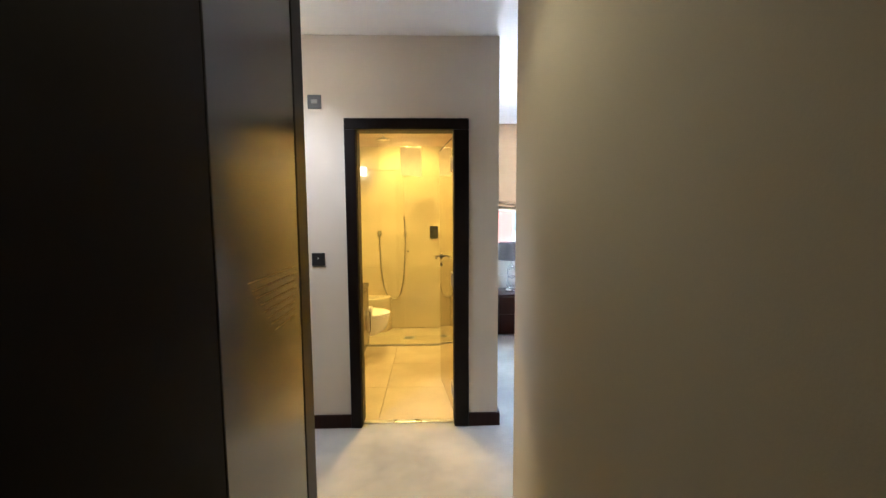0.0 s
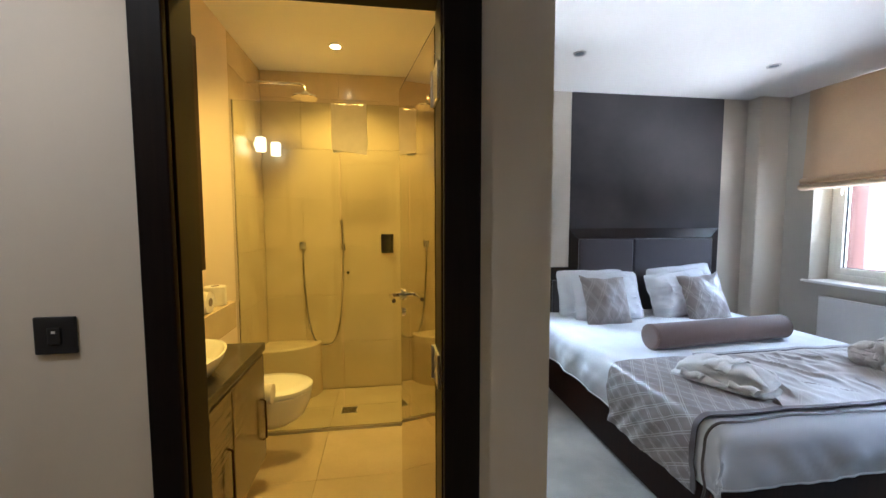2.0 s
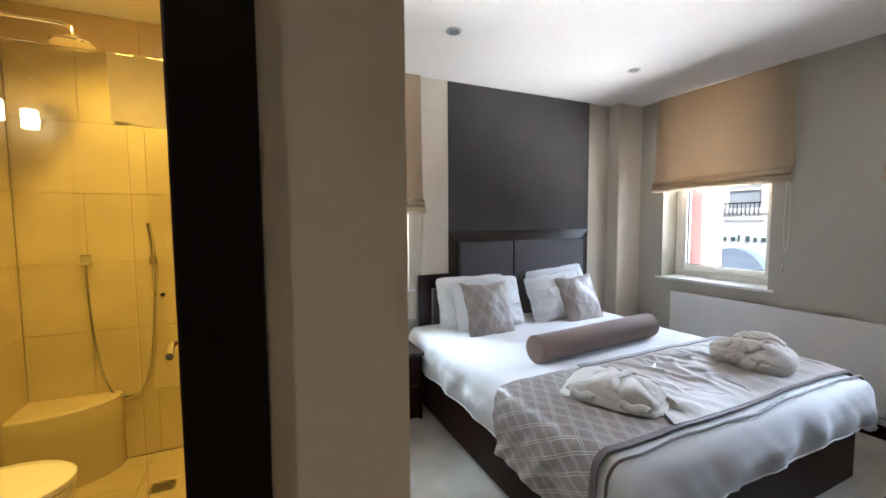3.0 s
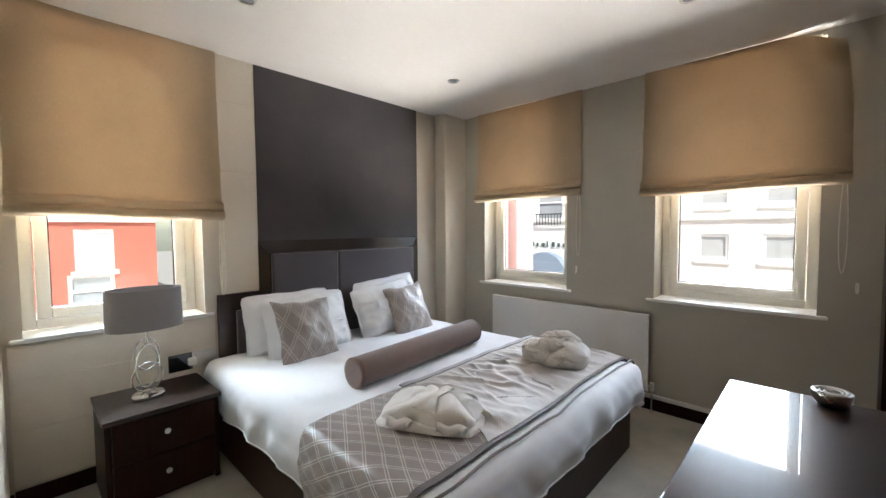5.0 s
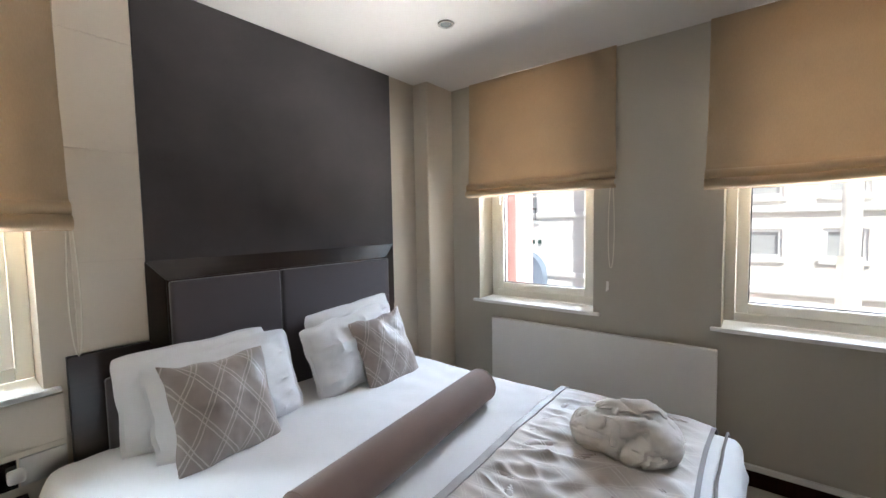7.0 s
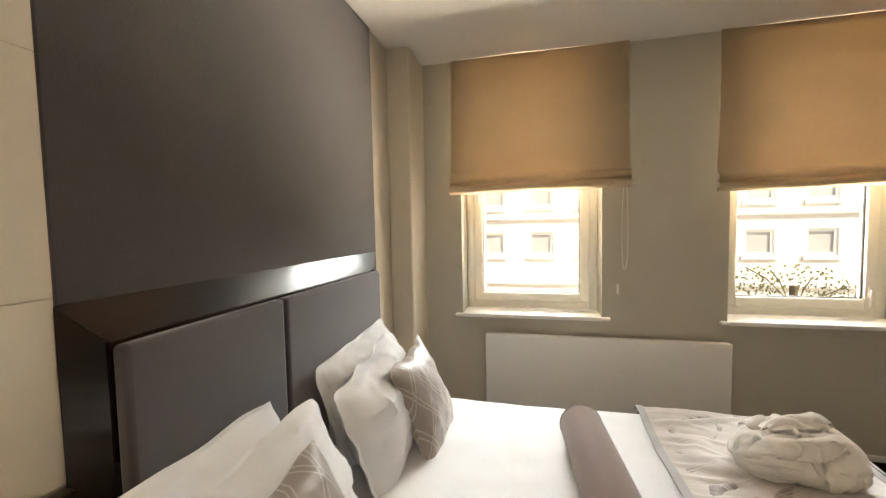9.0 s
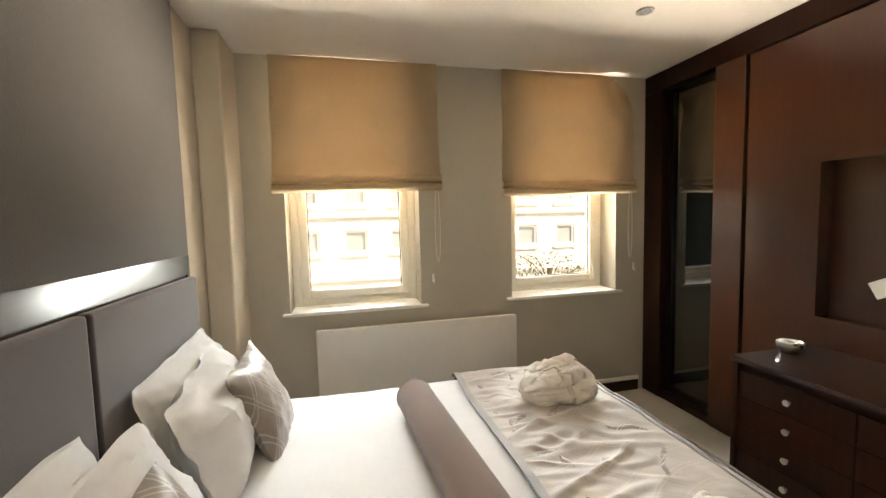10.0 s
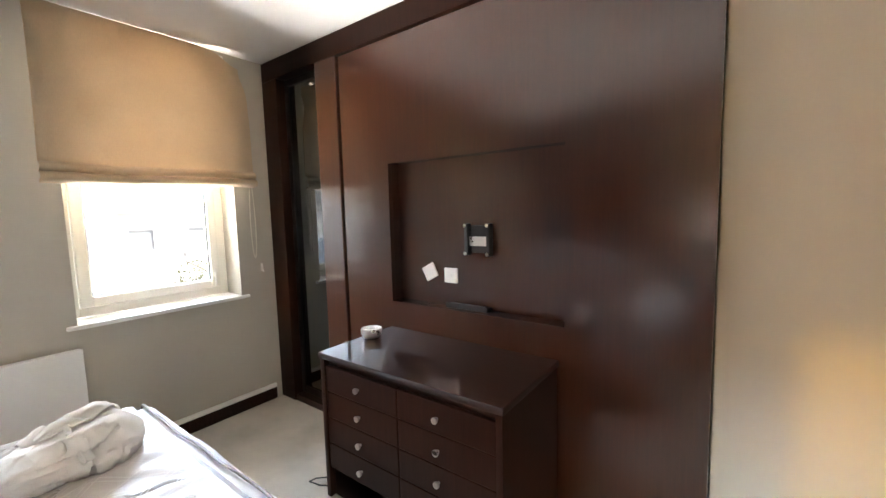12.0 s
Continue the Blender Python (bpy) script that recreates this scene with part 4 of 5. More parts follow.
# ---- radiator ----
rad = thing("radiator", (4.0, 4.13, 0.17), "flat white panel radiator below the window", "radiator")
part("panel", box(3.995, 4.012, 3.395, 4.872, 0.17, 0.768, 0.006), RADIATOR, rad)
part("back_panel", box(4.05, 4.062, 3.41, 4.857, 0.19, 0.75, 0.004), RADIATOR, rad)
part("grille", box(4.014, 4.048, 3.40, 4.868, 0.752, 0.764, 0.002), RADIATOR, rad)
for y in (3.65, 4.6):
    part("bracket", box(4.064, 4.088, y - 0.02, y + 0.02, 0.25, 0.70, 0.002), STEEL, rad)
for y, s in ((3.375, -1), (4.892, 1)):
    v = part("valve", rod((4.035, y, 0.17), (4.035, y, 0.235), 0.016, 14, bevel=0.003), WHITE_PLASTIC if s < 0 else CHROME, rad, "radiator valve")
    part("tail", rod((4.035, y, 0.205), (4.035, y - s * 0.03, 0.205), 0.009, 10), CHROME, v)
    part("pipe", rod((4.035, y, 0.0), (4.035, y, 0.17), 0.0075, 10), CHROME, rad, "copper supply pipe painted silver")

# ---- wood wall with niche and black glass recess ----
FY = 2.19
ww = tagged(thing("wall_panelling", (2.6, FY, 0), "dark red mahogany wall panelling with a shallow television niche", "wall panel"), kind="structure")
part("top_rail", box(1.172, XW - 0.002, 2.02, FY, 2.482, CEIL - 0.003, 0.004), WENGE, ww)
part("stile", box(3.90, XW - 0.002, 2.02, FY, 0.0, 2.480, 0.004), WENGE, ww)
part("stile", box(3.222, 3.435, 2.02, FY, 0.0, 2.480, 0.006), MAHOGANY, ww)
N = (1.73, 2.80, 0.935, 1.762)
part("panel", wall_sheet("y", FY - 0.012, FY - 0.04, 1.172, 3.205, 0.0, 2.47, [N]), MAHOGANY, ww, smooth=False)
part("niche_back", box(N[0] - 0.001, N[1] + 0.001, 2.062, 2.085, N[2] - 0.02, N[3] + 0.02), MAHOGANY, ww)
for r in ((N[0] - 0.02, N[0], N[2], N[3]), (N[1], N[1] + 0.02, N[2], N[3]), (N[0] - 0.02, N[1] + 0.02, N[2] - 0.02, N[2]), (N[0] - 0.02, N[1] + 0.02, N[3], N[3] + 0.02)):
    part("niche_lining", box(r[0], r[1], 2.086, FY - 0.041, r[2], r[3], 0), MAHOGANY, ww)
part("shadow_gap", box(3.206, 3.221, 2.12, 2.14, 0, 2.48), BLACK_PLASTIC, ww)
part("end_board", box(1.174, 1.20, 2.003, FY - 0.042, 0, 2.47, 0.002), MAHOGANY, ww)
part("recess_side", box(3.436, 3.455, 1.76, 2.018, 0.0, 2.48, 0.002), WENGE, ww)
part("recess_side", box(3.885, 3.90, 1.76, 2.018, 0.0, 2.48, 0.002), WENGE, ww)
part("recess_floor", box(3.437, 3.898, 2.025, FY - 0.01, 0.0, 0.05, 0.002), WENGE, ww)
part("recess_back", box(3.436, 3.90, 1.73, 1.755, 0.0, 2.48, 0.002), WENGE, ww)
bg = thing("wardrobe_door", (3.67, 2.10, 0.06), "tall black glass wardrobe door set back in its frame", "wardrobe door")
part("glass", box(3.478, 3.858, 2.098, 2.110, 0.105, 2.432, 0.001), BLACK_GLOSS, bg)
for r in ((3.440, 3.480, 0.055, 2.476), (3.856, 3.896, 0.055, 2.476), (3.480, 3.856, 0.055, 0.107), (3.480, 3.856, 2.430, 2.476)):
    part("frame_rail", box(r[0], r[1], 2.092, 2.122, r[2], r[3], 0.003), WENGE_DARK, bg, "black stained frame rail")

tv = thing("television_bracket", (2.22, 2.09, 1.32), "black steel television wall bracket with no screen", "bracket")
part("wall_plate", box(2.145, 2.30, 2.086, 2.094, 1.245, 1.395, 0.002), BLACK_PLASTIC, tv)
for x in (2.15, 2.285):
    part("arm", box(x - 0.010, x + 0.010, 2.095, 2.135, 1.235, 1.405, 0.003), BLACK_PLASTIC, tv)
    for z in (1.245, 1.395):
        part("bolt", rod((x, 2.13, z), (x, 2.145, z), 0.010, 10), CHROME, tv, "bright bolt")
part("cross_bar", box(2.16, 2.275, 2.10, 2.115, 1.285, 1.335, 0.002), STEEL, tv)
s1 = thing("socket", (2.42, 2.09, 1.11), "white square aerial socket plate", "socket", "sockets in the niche")
part("plate", box(2.372, 2.462, 2.086, 2.097, 1.066, 1.152, 0.003), WHITE_PLASTIC, s1)
part("outlet", rod((2.417, 2.097, 1.11), (2.417, 2.103, 1.11), 0.012, 12), WHITE_PLASTIC, s1)
s2 = thing("socket", (2.567, 2.09, 1.12), "white square socket plate hanging crooked", "socket", "sockets in the niche")
bm = box(-0.045, 0.045, 0.0, 0.012, -0.043, 0.043, 0.003)
bmesh.ops.transform(bm, matrix=pose(2.567, 2.087, 1.12, 0, 28, 0), verts=bm.verts)
part("plate", bm, WHITE_PLASTIC, s2)
tr = thing("remote_tray", (2.285, 2.12, 0.937), "flat black holder lying in the niche", "tray")
part("body", box(2.15, 2.42, 2.092, 2.140, 0.9365, 0.958, 0.008), BLACK_PLASTIC, tr)
part("lip", box(2.15, 2.42, 2.141, 2.146, 0.9365, 0.966, 0.002), BLACK_PLASTIC, tr)

# ---- dresser ----
dr = thing("dresser", (2.28, 2.45, 0), "dark wooden chest of eight drawers with polished top", "dresser")
part("top", box(1.752, 2.808, 2.185, 2.728, 0.748, 0.778, 0.004), WENGE_GLOSS, dr, "polished dark top")
part("carcass", box(1.79, 2.77, 2.20, 2.69, 0.03, 0.746, 0.003), WENGE, dr)
for x0, x1 in ((1.758, 1.788), (2.772, 2.802)):
    part("side", box(x0, x1, 2.195, 2.722, 0.0, 0.746, 0.003), WENGE, dr)
for kx, x0, x1 in ((2.527, 2.284, 2.769), (2.057, 1.791, 2.278)):
    for i in range(4):
        z = 0.645 - 0.137 * i
        d = part("drawer", box(x0, x1, 2.692, 2.715, z - 0.066, z + 0.066, 0.003), WENGE, dr)
        knob(kx, 2.715, z, d)
part("plinth", box(1.79, 2.77, 2.66, 2.69, 0.0, 0.16, 0.002), WENGE, dr)
bowl = thing("bowl", (2.75, 2.41, 0.778), "small brushed steel bowl on the polished dresser", "bowl")
part("body", lathe([(0.034, 0.0), (0.042, 0.003), (0.056, 0.022), (0.060, 0.042), (0.058, 0.052), (0.052, 0.055), (0.048, 0.048), (0.042, 0.020), (0.025, 0.010)], (2.75, 2.41, 0.778), 36), STEEL, bowl)
part("coil", tube([(2.75 + (0.018 + 0.0011 * i) * math.cos(i * 0.5), 2.41 + (0.018 + 0.0011 * i) * math.sin(i * 0.5), 0.826 + 0.00015 * i) for i in range(34)], 0.0035, 6), WHITE_PLASTIC, bowl, "white coiled lead")
cable = part("cable", tube([(2.84, 2.35, 0.02), (2.86, 2.5, 0.005), (2.90, 2.62, 0.005), (2.93, 2.70, 0.03), (2.90, 2.76, 0.06), (2.84, 2.74, 0.05), (2.82, 2.66, 0.006), (2.83, 2.55, 0.006)], 0.004, 6), BLACK_PLASTIC)
tagged(cable, "thin black cable looped on the carpet beside the dresser", "cable")

# ---- downlights ----
def downlight(x, y, glow_mat, label, r=0.042):
    t = thing("downlight", (x, y, CEIL), label, "downlight", "ceiling downlights")
    bm = bmesh.new()
    prof = [(r * 0.78, -0.001), (r * 0.80, -0.006), (r * 1.05, -0.008), (r * 1.12, -0.001)]
    rings = [[bm.verts.new((x + a * math.cos(2 * math.pi * j / 32), y + a * math.sin(2 * math.pi * j / 32), CEIL + h)) for j in range(32)] for a, h in prof]
    for p, q in zip(rings, rings[1:]):
        for j in range(32):
            bm.faces.new((p[j], p[(j + 1) % 32], q[(j + 1) % 32], q[j]))
    part("bezel", bm, STEEL, t, "steel ring")
    part("bulb", rod((x, y, CEIL - 0.0045), (x, y, CEIL - 0.001), r * 0.74, 24), glow_mat, t, "lamp face")
    return t


for x, y in ((3.15, 4.635), (1.56, 4.632), (3.14, 2.987), (1.56, 2.99)):
    downlight(x, y, DARK_GLASS, "unlit round ceiling downlight with a steel ring")
# the last two, in lobby and hall, are unseen fixtures added for their spots
for x, y in ((-0.14, 4.76), (-0.14, 3.60), (-0.72, 2.30), (0.02, 1.40)):
    downlight(x, y, LAMP_GLOW, "lit warm round ceiling downlight, assumed where in the hall")

# ---- bathroom ----
BW, BN, BE = -0.78, 5.28, 0.50
setting("wall_bathroom_west", box(-0.92, BW - 0.012, 3.04, YN, 0, CEIL), PLASTER_PINK, "painted bathroom wall")
setting("wall_bathroom_north", box(BW - 0.012, BE, BN + 0.012, YN, 0, CEIL), GROUT, "shower back wall")
setting("floor_bathroom", box(BW - 0.012, BE, 2.99, BN + 0.012, 0.0005, 0.003), GROUT, "tiled bathroom floor", "floor")
tagged(part("trim", box(-0.318, 0.318, 2.955, 2.99, 0.0, 0.012, 0.003), STEEL), "steel threshold strip in the bathroom doorway", "threshold", kind="structure")
setting("wall_plaster_west", box(BW - 0.012, BW, 3.04, 4.60, 0.0, CEIL - 0.001), PLASTER_PINK, "pinkish painted wall beside the basin")
setting("wall_inner_east", box(0.488, BE, 3.04, BN, 0.0, CEIL - 0.001), PLASTER_PINK, "painted bathroom wall behind the door")
floor_ob = bpy.data.objects["floor_bathroom"]
north_ob, west_ob = bpy.data.objects["wall_bathroom_north"], bpy.data.objects["wall_bathroom_west"]


va = thing("vanity_unit", (-0.6, 3.47, 0.3), "wall hung wooden vanity unit with a dark stone top", "vanity")
part("cabinet", box(-0.778, -0.435, 3.06, 3.895, 0.28, 0.808, 0.004), VANITY, va)
part("worktop", box(-0.778, -0.415, 3.05, 3.912, 0.81, 0.85, 0.004), STONE_TOP, va, "dark stone worktop")
for y0, y1 in ((3.07, 3.47), (3.48, 3.885)):
    d = part("door", box(-0.434, -0.417, y0, y1, 0.29, 0.80, 0.003), VANITY, va)
    part("handle", tube([(-0.415, y1 - 0.06, 0.40), (-0.398, y1 - 0.06, 0.41), (-0.398, y1 - 0.06, 0.59), (-0.415, y1 - 0.06, 0.60)], 0.005, 8), WENGE, d, "dark bar handle")
basin = thing("basin", (-0.60, 3.45, 0.85), "white oval basin set on the stone top", "basin")
part("bowl", lathe([(0.10, 0.0), (0.16, 0.02), (0.20, 0.07), (0.205, 0.09), (0.195, 0.09), (0.15, 0.03), (0.04, 0.012)], (-0.60, 3.45, 0.851), 40, 0.78, 1.15), PORCELAIN, basin)
part("waste", rod((-0.60, 3.45, 0.862), (-0.60, 3.45, 0.868), 0.022, 16), CHROME, basin, "chrome waste")
ledge = tagged(part("trim", box(-0.779, -0.65, 3.05, 4.22, 0.852, 1.0, 0.004), TILE), "tiled ledge above the worktop", "ledge", kind="structure")
for x, y in ((-0.71, 3.92), (-0.715, 4.12)):
    rl = thing("toilet_roll", (x, y, 1.0), "white toilet roll on the tiled ledge", "toilet roll", "spare toilet rolls")
    if y < 4.0:
        part("paper", rod((x - 0.05, y, 1.053), (x + 0.05, y, 1.053), 0.052, 24, bevel=0.004), TOWELLING, rl)
        part("core", rod((x + 0.0505, y, 1.053), (x + 0.0525, y, 1.053), 0.02, 16), TAUPE, rl, "card core")
    else:
        part("paper", rod((x, y, 1.001), (x, y, 1.101), 0.052, 24, bevel=0.004), TOWELLING, rl)
        part("core", rod((x, y, 1.1005), (x, y, 1.1025), 0.02, 16), TAUPE, rl, "card core")
mi = thing("mirror", (BW, 3.45, 1.2), "wall mirror in a dark wooden frame above the basin", "mirror")
bm = bmesh.new()
for r in ((3.12, 3.18, 1.19, 2.36), (4.05, 4.11, 1.19, 2.36), (3.18, 4.05, 1.19, 1.25), (3.18, 4.05, 2.30, 2.36)):
    box(BW + 0.002, BW + 0.03, r[0], r[1], r[2], r[3], 0.004, bm)
part("frame", bm, WENGE, mi)
part("glass", box(BW + 0.004, BW + 0.014, 3.18, 4.05, 1.25, 2.30), MIRROR, mi, "silvered glass")

wc = thing("toilet", (-0.55, 4.30, 0.1), "white wall hung toilet with closed lid", "toilet")


def toilet_ring(zs, name, mat, label=""):
    bm = bmesh.new()
    rings = []
    for z, s, back in zs:
        ring = []
        for j in range(40):
            q = 2 * math.pi * j / 40
            cx = math.cos(q)
            x = -0.50 + (0.235 if cx > 0 else 0.27) * s * cx
            ring.append(bm.verts.new((max(x, back), 4.30 + 0.18 * s * math.sin(q), z)))
        rings.append(ring)
    for p, q in zip(rings, rings[1:]):
        for j in range(40):
            bm.faces.new((p[j], p[(j + 1) % 40], q[(j + 1) % 40], q[j]))
    bm.faces.new(rings[0])
    bm.faces.new(rings[-1])
    return part(name, bm, mat, wc, label)


toilet_ring([(0.245, 0.45, -0.775), (0.270, 0.62, -0.775), (0.305, 0.80, -0.775), (0.385, 0.94, -0.775), (0.443, 0.985, -0.775), (0.447, 0.96, -0.775)], "bowl", PORCELAIN)
toilet_ring([(0.449, 0.98, -0.74), (0.453, 1.0, -0.74), (0.473, 1.0, -0.74), (0.481, 0.95, -0.73), (0.485, 0.7, -0.70)], "lid", PORCELAIN, "closed white lid")
tp = thing("toilet_roll_holder", (-0.40, 3.93, 0.55), "toilet roll on a holder at the vanity's end", "toilet roll")
part("bar", tube([(-0.50, 3.897, 0.60), (-0.50, 3.95, 0.60), (-0.49, 3.96, 0.60), (-0.41, 3.96, 0.60)], 0.006, 8), CHROME, tp)
part("roll", rod((-0.50, 3.965, 0.565), (-0.40, 3.965, 0.565), 0.05, 22, bevel=0.004), TOWELLING, tp, "white paper roll")

# shower
scr = thing("shower_screen", (-0.2, 4.60, 0), "frameless glass shower screen with a chrome wall channel", "shower screen")
g1 = part("fixed_pane", box(-0.768, -0.115, 4.602, 4.610, 0.03, 2.20, 0.001), SHOWER_GLASS, scr, "clear fixed pane")
part("wall_channel", box(-0.779, -0.760, 4.594, 4.618, 0.0, 2.20, 0.002), CHROME, scr, "chrome wall channel")
part("bottom_rail", box(-0.76, 0.486, 4.596, 4.616, 0.006, 0.028, 0.002), STEEL, scr, "low steel rail")
g2 = part("door_pane", box(-0.108, 0.484, 4.602, 4.610, 0.03, 2.20, 0.001), SHOWER_GLASS, scr, "clear hinged pane")
for g in (g1, g2):
    g.visible_shadow = False
tw = thing("towel", (-0.05, 4.606, 2.0), "white bath towel folded over the glass screen", "towel")


def towel_point(u, v):
    x = -0.16 + u * 0.225
    s = v * 0.62
    w = 0.006 * noise.noise((u * 5, v * 4, 3))
    if s < 0.30 + 0.03 * u:
        return (x, 4.593 + w * 0.5, 2.205 - 0.30 - 0.03 * u + s)
    q = (s - 0.30 - 0.03 * u)
    return (x + 0.02 * q, 4.618 + w * 0.5, 2.205 - q)


part("cloth", sheet(towel_point, 12, 40, 0.006), TOWELLING, tw)
sr = thing("shower_set", (-0.3, BN, 1.3), "chrome hand shower on a hose with overhead rain head", "shower")
part("arm", tube([(BW + 0.002, 4.95, 2.42), (-0.72, 4.95, 2.425), (-0.42, 4.95, 2.425), (-0.385, 4.95, 2.415), (-0.38, 4.95, 2.37)], 0.010, 10), CHROME, sr, "bent chrome arm")
part("rain_head", lathe([(0.02, 0.045), (0.03, 0.03), (0.085, 0.014), (0.09, 0.006), (0.088, 0.0)], (-0.38, 4.95, 2.325), 32), CHROME, sr, "round rain head")
part("hand_shower", tube([(-0.165, BN - 0.03, 1.20), (-0.165, BN - 0.045, 1.30), (-0.168, BN - 0.055, 1.39), (-0.172, BN - 0.075, 1.45)], 0.013, 10), CHROME, sr, "hand shower on its rest")
part("rest", box(-0.185, -0.145, BN - 0.04, BN - 0.001, 1.20, 1.25, 0.004), CHROME, sr)
part("outlet", box(-0.51, -0.46, BN - 0.03, BN - 0.001, 1.21, 1.27, 0.004), CHROME, sr, "square wall outlet")
hose = []
for i in range(33):
    q = i / 32
    hose.append((-0.325 - 0.16 * math.copysign(abs(math.cos(math.pi * q)) ** 0.6, math.cos(math.pi * q)), BN - 0.025, 1.21 - 0.80 * math.sin(math.pi * q) ** 1.1))
part("hose", tube(hose, 0.008, 8), CHROME, sr, "looped metal hose")
part("rail_spot", rod((-0.13, BN - 0.001, 1.01), (-0.13, BN - 0.02, 1.01), 0.012, 12), BLACK_PLASTIC, sr, "small dark stop")
ct = thing("shower_control", (0.197, BN, 1.25), "square chrome shower control plate with a knob", "shower control")
part("plate", box(0.145, 0.250, BN - 0.012, BN - 0.001, 1.17, 1.33, 0.004), CHROME, ct)
part("knob", rod((0.197, BN - 0.012, 1.25), (0.197, BN - 0.05, 1.25), 0.032, 20, bevel=0.004), CHROME, ct)
dn = thing("floor_drain", (-0.105, 4.87, 0.014), "square steel shower drain grate", "drain")
part("rim", box(-0.165, -0.045, 4.82, 4.92, 0.0165, 0.0195, 0.001), STEEL, dn)
for i in range(5):
    part("slot", box(-0.155, -0.055, 4.829 + i * 0.018, 4.837 + i * 0.018, 0.0196, 0.0205), BLACK_PLASTIC, dn)
sb = tagged(part("shower_seat", lathe([(0.27, 0.0), (0.27, 0.42), (0.26, 0.43), (0.02, 0.432)], (BW + 0.06, BN - 0.02, 0.016), 40, 1.35, 0.9), TILE), "low rounded tiled shower ledge in the corner", "ledge", kind="structure")
for x, y, ax_, ay in ((-0.765, 5.02, 1, 0), (-0.66, BN - 0.015, 0, -1)):
    sc = thing("wall_light", (x, y, 2.0), "small white cylinder wall light, lit", "wall light", "bathroom wall lights")
    cx, cy = x + 0.05 * ax_, y + 0.05 * ay
    part("back_plate", rod((x - 0.012 * ax_, y - 0.012 * ay, 2.0), (x + 0.01 * ax_, y + 0.01 * ay, 2.0), 0.03, 20), CHROME, sc)
    part("shade", lathe([(0.030, -0.05), (0.036, -0.045), (0.036, 0.045), (0.030, 0.052)], (cx, cy, 2.0), 24), SCONCE_GLOW, sc, "frosted glass cylinder")

# ---- outside ----
GZ = -3.6
setting("ground", box(-120, 120, -120, 120, GZ - 0.5, GZ), PAVING, "grey paved ground of the street", "ground")
setting("road", box(7.5, 9.9, -60, 60, GZ + 0.0, GZ + 0.02), ASPHALT, "asphalt road", "road")


def facade_window(parent, axis, face, a0, a1, z0, z1, inward, frame_mat, bars, pane_mat, pane_label):
    """One window set in a far front: pane, frame and sill, behind the wall's face."""
    d = lambda k: face + inward * k
    mk = (lambda p0, p1, k0, k1, q0, q1: box(*sorted((d(k0), d(k1))), p0, p1, q0, q1)) if axis == "x" else (lambda p0, p1, k0, k1, q0, q1: box(p0, p1, *sorted((d(k0), d(k1))), q0, q1))
    w = part("window", mk(a0, a1, 0.07, 0.11, z0, z1), pane_mat, parent, pane_label)
    bm = bmesh.new()
    me = [(a0, a0 + 0.07, z0, z1), (a1 - 0.07, a1, z0, z1), (a0 + 0.07, a1 - 0.07, z0, z0 + 0.07), (a0 + 0.07, a1 - 0.07, z1 - 0.07, z1)]
    for i in range(1, bars):
        c = z0 + (z1 - z0) * i / bars
        me.append((a0 + 0.07, a1 - 0.07, c - 0.025, c + 0.025))
    for r in me:
        g = mk(r[0], r[1], 0.03, 0.068, r[2], r[3])
        t_ = bpy.data.meshes.new("tmp")
        g.to_mesh(t_)
        g.free()
        bm.from_mesh(t_)
        bpy.data.meshes.remove(t_)
    part("frame", bm, frame_mat, w)
    part("sill", mk(a0 - 0.06, a1 + 0.06, -0.05, -0.003, z0 - 0.10, z0 - 0.003), frame_mat, w)
    return w


def house(name, axis, face, inward, a0, a1, top, wins, wall_mat, frame_mat, label, bars=2, depth=8.0, pane=(DARK_GLASS, "dark sash window")):
    h = thing(name, ((face + 1, (a0 + a1) / 2, GZ) if axis == "x" else ((a0 + a1) / 2, face + 1, GZ)), label, "building")
    part("wall", wall_sheet(axis, face, face + inward * 0.35, a0, a1, GZ, top, wins), wall_mat, h, smooth=False)
    dd = sorted((face + inward * 0.36, face + inward * depth))
    part("core", box(*dd, a0, a1, GZ, top - 0.02) if axis == "x" else box(a0, a1, *dd, GZ, top - 0.02), wall_mat, h, smooth=False)
    rr = sorted((face - inward * 0.25, face + inward * depth))
    part("roof", box(*rr, a0, a1, top, top + 0.4, 0.05) if axis == "x" else box(a0, a1, *rr, top, top + 0.4, 0.05), frame_mat, h)
    for zc in (-0.22, 1.62):
        cc = sorted((face - inward * 0.07, face - inward * 0.004))
        part("string_course", box(*cc, a0, a1, zc, zc + 0.16, 0.02) if axis == "x" else box(a0, a1, *cc, zc, zc + 0.16, 0.02), frame_mat, h)
    for w in wins:
        facade_window(h, axis, face, *w, inward, frame_mat, bars, *pane)
    return h


rows = [(z0, z1) for z0, z1 in ((-2.9, -0.9), (0.60, 1.26), (1.98, 3.3), (4.2, 5.5))]
wins = [(round(-7.94 + 1.34 * i, 3), round(-7.94 + 1.34 * i + 0.68, 3), z0, z1) for i in range(11) for z0, z1 in rows]
house("stone_house", "x", 13.0, 1, -9.5, 7.2, 6.6, wins, STONE_CREAM, STONE_WHITE, "pale cream stone building across the street", 1, pane=(PALE_BLIND, "window with pale blinds drawn"))
wins = [(round(8.76 + 1.9 * i, 3), round(9.76 + 1.9 * i, 3), z0, z1) for i in range(4) for z0, z1 in ((-2.6, -0.3), (1.54, 3.1), (4.2, 5.6))]
white = house("white_house", "x", 13.3, 1, 7.25, 17.5, 6.9, wins, STONE_WHITE, STONE_WHITE, "white rendered building with balcony rails across the street")
